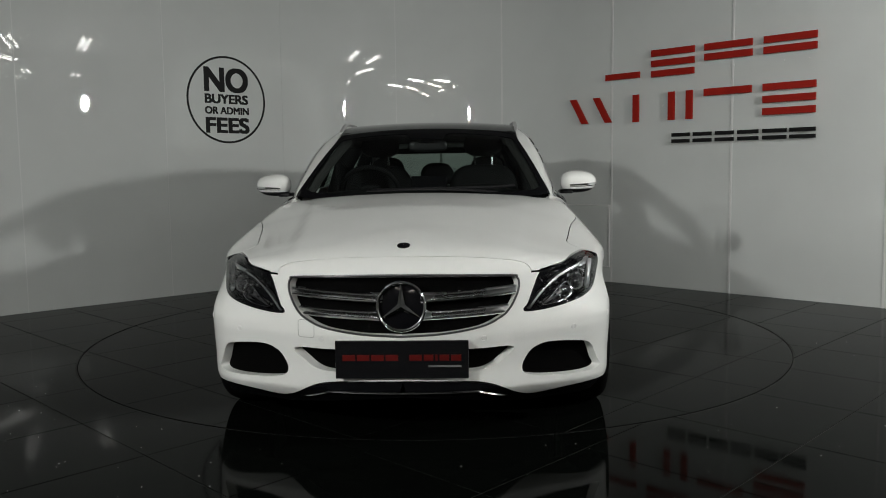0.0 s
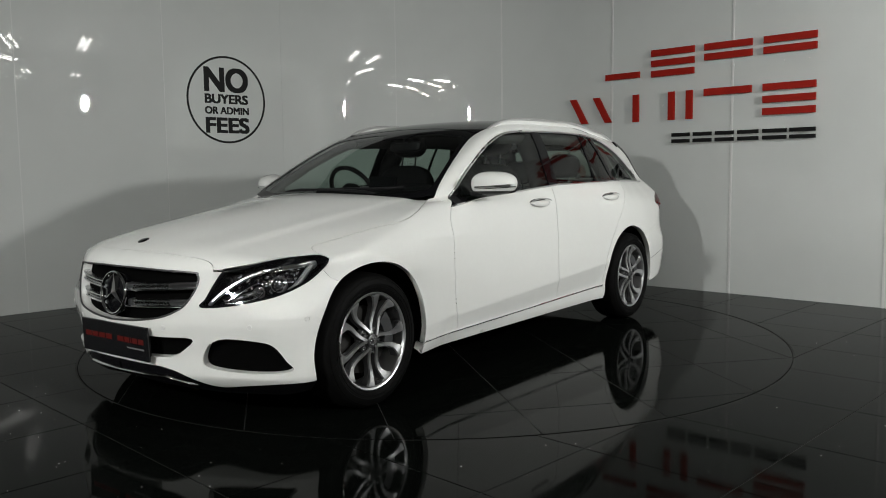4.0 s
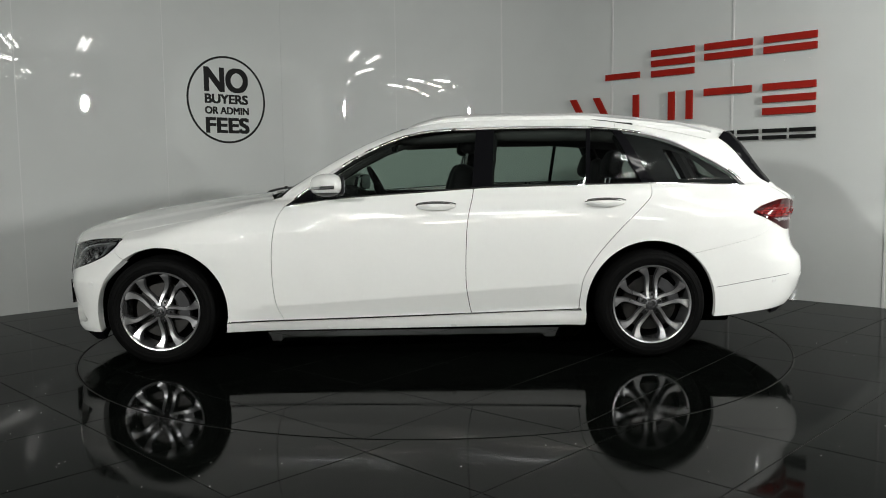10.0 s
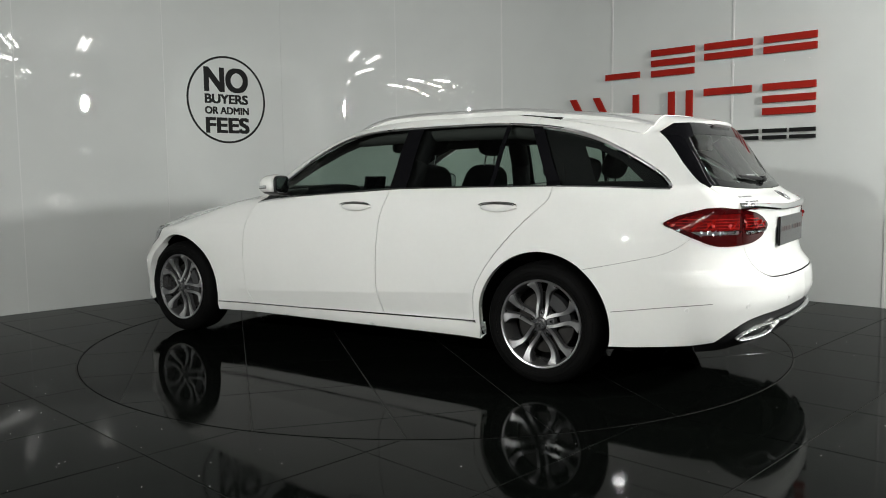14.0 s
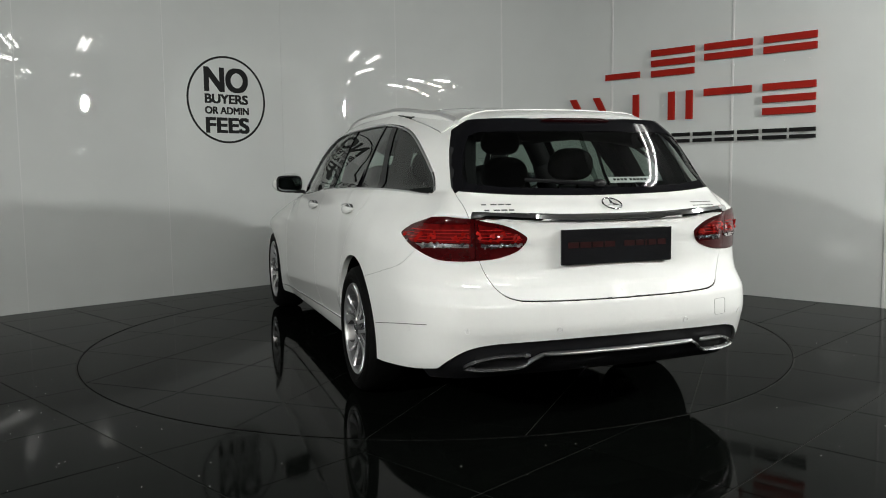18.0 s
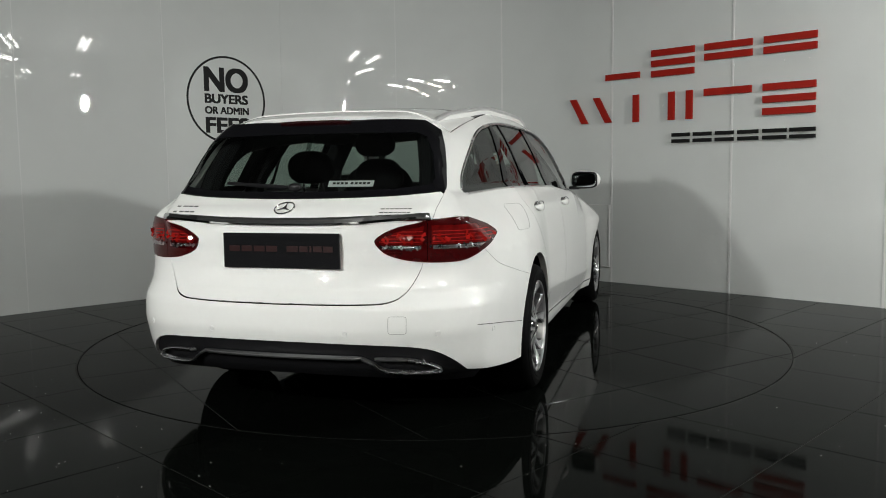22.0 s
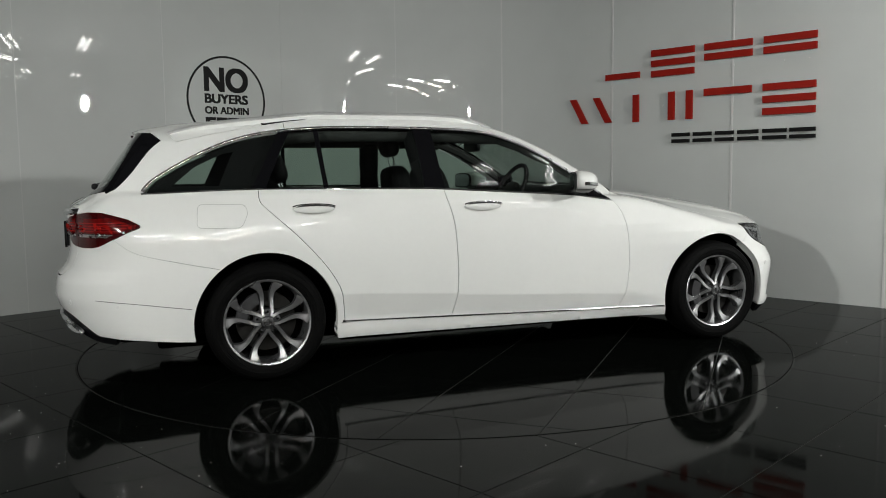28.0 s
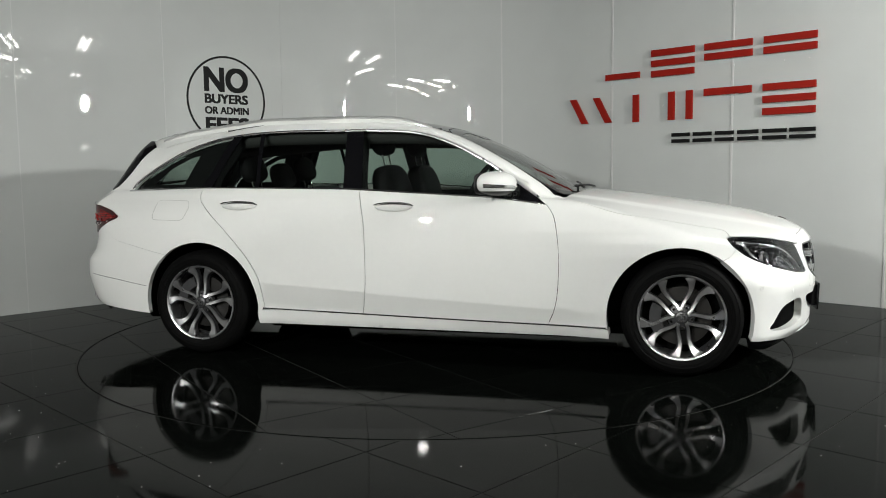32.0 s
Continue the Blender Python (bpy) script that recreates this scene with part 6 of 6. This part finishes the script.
fuel = rounded([(-1.585, 0.825), (-1.575, 0.945), (-1.34, 0.940), (-1.325, 0.90), (-1.36, 0.820)], 0.03)
part("fuel_flap", car_bm(flipped(outline_strip("side", fuel))), M_FAINTSEAM, car, "thin seam of the fuel flap")
tow = rounded([(-0.275, 0.395), (-0.275, 0.465), (-0.205, 0.465), (-0.205, 0.395)], 0.012)
part("tow_cover", car_bm(outline_strip("front", [(a - 0.15, b + 0.045) for a, b in tow])), M_FAINTSEAM, car)
part("tow_cover", car_bm(outline_strip("rear", [(a - 0.27, b + 0.062) for a, b in tow])), M_FAINTSEAM, car)
both_sides("bumper_seam", lambda: strip_along(smooth_line([(-1.625, 0.412), (-1.75, 0.430), (-1.873, 0.448), (-2.00, 0.464), (-2.085, 0.473)], 5), 0.003, 0.0009, -0.0002), M_SEAMSHADE, car)


# ---- the cabin ----
def seat(x, y, wide, z0=0.86, back=1.08, head=True, tilt=14):
    """A seat's back with its headrest on two chrome posts."""
    def s_shape(q):
        return Vector((q.x, q.y * (1 - 0.16 * max(0, q.z)), q.z))
    m = Matrix.Translation((x, y, z0)) @ pose(0, 0, 0, 0, -tilt, 0)
    hgt = back - z0 + 0.16
    ob = part("seat_back", car_bm(move(blob_bm(0, 0, hgt / 2 - 0.16, 0.075, wide / 2, hgt / 2, 4, shape=s_shape), m)), M_SEAT, car, "black seat back with headrest", True)
    if head:
        for dy in (-0.06, 0.06):
            part("headrest_post", car_bm(move(tube_bm([(0, dy, hgt - 0.20), (0.01, dy, hgt - 0.02)], 0.006), m)), M_CHROME, ob)
        part("headrest", car_bm(move(blob_bm(0.01, 0, hgt - 0.005, 0.055, 0.135, 0.090, 3, shape=s_shape), m)), M_SEAT, ob, "black headrest", True)
    return ob


for y in (0.36, -0.36):
    seat(-0.13, y, 0.50, 0.86, 1.15)
for y in (0.40, 0.0, -0.40):
    seat(-1.02, y, 0.40, 0.80, 0.99 if y else 0.94, True, 18)
part("dashboard", car_bm(join(blob_bm(0.72, 0, 0.90, 0.26, 0.70, 0.10, 4), blob_bm(0.60, 0.36, 0.98, 0.12, 0.20, 0.045, 3))), M_SEAT, car, "black dashboard", True)
part("display", car_bm(move(box_bm(-0.01, 0.01, -0.11, 0.11, -0.055, 0.055, 0.006), Matrix.Translation((0.52, 0.02, 1.02)) @ pose(0, 0, 0, 0, -12, 0))), M_GLOSSBLACK, car, "black centre display")
wheel_m = Matrix.Translation((0.38, -0.36, 0.97)) @ pose(0, 0, 0, 0, -62, 0)
ringp = [(0.185 * math.cos(2 * math.pi * k / 32), 0.185 * math.sin(2 * math.pi * k / 32), 0) for k in range(33)]
part("steering_wheel", car_bm(move(join(tube_bm(ringp, 0.015, 8), blob_bm(0, 0, -0.01, 0.07, 0.075, 0.03, 3), box_bm(-0.02, 0.02, -0.17, 0.17, -0.015, 0.005, 0.004)), wheel_m)), M_SEAT, car, "black steering wheel", True)
part("inner_mirror", car_bm(join(move(blob_bm(0, 0, 0, 0.022, 0.125, 0.036, 4), Matrix.Translation((0.265, 0.0, 1.265))), box_bm(0.25, 0.33, -0.05, 0.05, 1.285, 1.325, 0.012))), M_BLACK, car, "black interior mirror", True)
part("load_cover", car_bm(box_bm(-1.92, -1.12, -0.60, 0.60, 0.945, 0.965, 0.008)), M_SEAT, car, "black load cover")
both_sides("door_card", lambda: box_bm(-1.15, 0.80, 0.70, 0.765, 0.62, 0.965, 0.02), M_SEAT, car, "black door lining")
for mir in (False, True):
    f = flipped if mir else (lambda b: b)
    inner_p = [(0.86, 0.670, 0.945), (0.74, 0.640, 1.035), (0.56, 0.592, 1.145), (0.36, 0.540, 1.245), (0.20, 0.52, 1.30)]
    part("pillar_trim", car_bm(f(tube_bm(inner_p, 0.028, 8))), M_TRIMGREY, car, "", True)
    part("pillar_trim", car_bm(f(tube_bm([(-0.28, 0.690, 0.95), (-0.30, 0.630, 1.15), (-0.32, 0.535, 1.320)], 0.068, 10))), M_SEAT, car, "", True)
    part("pillar_trim", car_bm(f(tube_bm([(-1.28, 0.690, 0.95), (-1.24, 0.645, 1.10), (-1.12, 0.545, 1.31)], 0.048, 8))), M_SEAT, car, "", True)
    part("pillar_trim", car_bm(f(tube_bm([(-1.93, 0.545, 0.98), (-1.86, 0.530, 1.10), (-1.74, 0.48, 1.27)], 0.050, 8))), M_SEAT, car, "", True)
    part("rail_trim", car_bm(f(tube_bm([(0.2, 0.525, 1.31), (-0.3, 0.53, 1.325), (-0.9, 0.53, 1.325), (-1.4, 0.505, 1.285), (-1.70, 0.47, 1.25)], 0.050, 10))), M_TRIMGREY, car, "", True)
quarter_trim = skin(glasses["quarter_window"], "side", cell=0.05, gap=0.0, lift=-0.03, thick=0.0,
                    holes=[[(-1.700, 1.050), (-1.46, 1.050), (-1.375, 1.232), (-1.44, 1.218), (-1.58, 1.150)]])
skin_object("quarter_trim", quarter_trim, M_SEAT, car, "black inner trim round the quarter window")
skin_object("quarter_trim", quarter_trim, M_SEAT, car, "black inner trim round the quarter window", mirror=True)
label_m = Matrix.Translation((-2.008, OY - 0.215, 1.050)) @ pose(0, 0, 0, 0, -38, 180)
sticker = part("window_sticker", move(box_bm(0, 0.002, -0.105, 0.105, -0.016, 0.016), label_m), M_STICKER, car, "white dealer strip with dark bars in the rear window")
for k in range(9):
    part("letter_bar", move(box_bm(0.002, 0.0028, -0.085 + 0.019 * k + (0.008 if k > 3 else 0), -0.072 + 0.019 * k + (0.008 if k > 3 else 0), -0.004, 0.007), label_m), M_SIGNBLACK, sticker)


# ---- lettering on the walls ----
def west(s, z, out=0.0):
    """A place on the west wall: s metres from the corner, z up, out into the room."""
    n = Vector((LEFT.y, -LEFT.x))
    if n.dot(Vector((0, -1))) < 0:
        n = -n
    p = CORNER + LEFT * s + n * out
    return Vector((p.x, p.y, z))


def wall_frame(side):
    """x to the right along the wall, y up, z into the room; the origin at the corner on the floor."""
    d = -LEFT if side == "west" else RIGHT
    n = Vector((d.y, -d.x))
    return Matrix(((d.x, 0, n.x, CORNER.x), (d.y, 0, n.y, CORNER.y), (0, 1, 0, 0), (0, 0, 0, 1)))


W, E_ = wall_frame("west"), wall_frame("east")


def written(text, width, height, x, y):
    """Words in the built-in font as a mesh of a given width and height, centred at x, y."""
    cu = bpy.data.curves.new("words", "FONT")
    cu.body = text
    cu.extrude = 0.0
    ob = bpy.data.objects.new("words", cu)
    me = bpy.data.meshes.new_from_object(ob)
    bpy.data.objects.remove(ob)
    co = np.array([v.co[:] for v in me.vertices])
    lo, hi = co.min(0), co.max(0)
    bm = bmesh.new()
    bm.from_mesh(me)
    bpy.data.meshes.remove(me)
    for v in bm.verts:
        v.co = Vector(((v.co.x - (lo[0] + hi[0]) / 2) * width / (hi[0] - lo[0]) + x, (v.co.y - (lo[1] + hi[1]) / 2) * height / (hi[1] - lo[1]) + y, 0))
    return bm


def letters(bm):
    """The separate letters of a word."""
    out = []
    left = set(bm.faces)
    while left:
        stack, island = [left.pop()], []
        while stack:
            q = stack.pop()
            island.append(q)
            for v in q.verts:
                for w in v.link_faces:
                    if w in left:
                        left.remove(w)
                        stack.append(w)
        out.append([[tuple(v.co) for v in q.verts] for q in island])
    bm.free()
    return out


def bold(faces, grow):
    """A letter made bolder by laying shifted copies over it, a hair apart."""
    bm = bmesh.new()
    k = 0
    for dx in (-grow, 0, grow):
        for dy in (-grow * 0.6, grow * 0.6):
            for q in faces:
                bm.faces.new([bm.verts.new((x + dx, y + dy, z + 0.00005 * k)) for x, y, z in q])
            k += 1
    return bm


roundel = tagged(new("wall_notice"), "black round printed notice on the white wall", "sign")
cx, cz, rx = -2.655, 1.805, 0.408
ringm = bmesh.new()
inner_r, outer_r = rx - 0.020, rx
vi = [[ringm.verts.new((cx + r * math.cos(2 * math.pi * k / 96), cz + r * math.sin(2 * math.pi * k / 96), z)) for k in range(96)] for r, z in ((inner_r, 0.0015), (inner_r, 0.003), (outer_r, 0.003), (outer_r, 0.0015))]
for a, b in zip(vi, vi[1:]):
    for k in range(96):
        ringm.faces.new((a[k], a[(k + 1) % 96], b[(k + 1) % 96], b[k]))
bmesh.ops.recalc_face_normals(ringm, faces=ringm.faces[:])
part("ring", move(ringm, W), M_SIGNBLACK, roundel)
for text, w, h, x, y, g in (("NO", 0.458, 0.232, cx - 0.002, 1.990, 0.013), ("BUYERS", 0.450, 0.090, cx - 0.004, 1.812, 0.0062), ("OR ADMIN", 0.458, 0.070, cx - 0.002, 1.704, 0.0045), ("FEES", 0.455, 0.150, cx, 1.566, 0.010)):
    for one in letters(written(text, w - 2 * g, h - 1.2 * g, x, y)):
        part("letter", move(bold(one, g), W @ Matrix.Translation((0, 0, 0.002))), M_SIGNBLACK, roundel)

# the raised company name is drawn as plain bars of its size and colours
sign = tagged(new("wall_sign"), "red and black raised bars of a company sign", "sign")


def slab(poly, mat, name, lean=0.0):
    bm = prism_bm(poly, 0.008, 0.026, 0.0015)
    ob = part(name, move(bm, E_), mat, sign)
    return ob


def bars(x0, x1, z0, z1, rows, mat, thick):
    for k in range(rows):
        z = z0 + (z1 - z0 - thick) * k / max(1, rows - 1)
        slab([(x0, z), (x1, z), (x1, z + thick), (x0, z + thick)], mat, "sign_bar")


# upper row, then the middle row: (start, end, number of bars)
for x0, x1, n in ((2.345, 2.715, 2), (2.835, 3.260, 3), (3.355, 3.785, 2), (3.880, 4.312, 2)):
    lowest = 1.945 if n == 3 else 2.045
    if x0 < 2.4:
        bars(x0, x1, 1.955, 2.012, 1, M_SIGNRED, 0.056)
    else:
        bars(x0, x1, lowest, 2.190, n, M_SIGNRED, 0.058)
for x0, x1 in ((1.93, 2.02), (2.20, 2.29)):
    slab([(x0, 1.800), (x0 + 0.075, 1.800), (x0 + 0.215, 1.555), (x0 + 0.14, 1.555)], M_SIGNRED, "sign_bar")
for x0 in (2.645, 3.010, 3.185):
    slab([(x0, 1.545), (x0 + 0.064, 1.545), (x0 + 0.064, 1.800), (x0, 1.800)], M_SIGNRED, "sign_bar")
slab([(3.355, 1.738), (3.785, 1.738), (3.785, 1.800), (3.355, 1.800)], M_SIGNRED, "sign_bar")
bars(3.880, 4.312, 1.540, 1.800, 3, M_SIGNRED, 0.058)
for x0, x1 in ((3.050, 3.225), (3.258, 3.432), (3.465, 3.635), (3.668, 3.850), (3.885, 4.085), (4.110, 4.318)):
    bars(x0, x1, 1.337, 1.425, 2, M_SIGNBLACK, 0.032)
for x in (2.40, 2.95, 3.20, 3.62, 4.05, 4.25):
    for z in (1.98, 1.68):
        part("sign_pin", move(move(lathe_bm([(0.001, 0.003), (0.006, 0.003), (0.006, 0.009), (0.001, 0.009)], 10), Matrix.Translation((x, z, 0))), E_), M_JOINT, sign)


def motions():
    """The turntable turns clockwise with the car on it."""
    rows = [(t, pose(0, 0, 0, 0, 0, a)) for t, a in TURN]
    walk(turntable, rows)
    walk(car, rows)


motions()
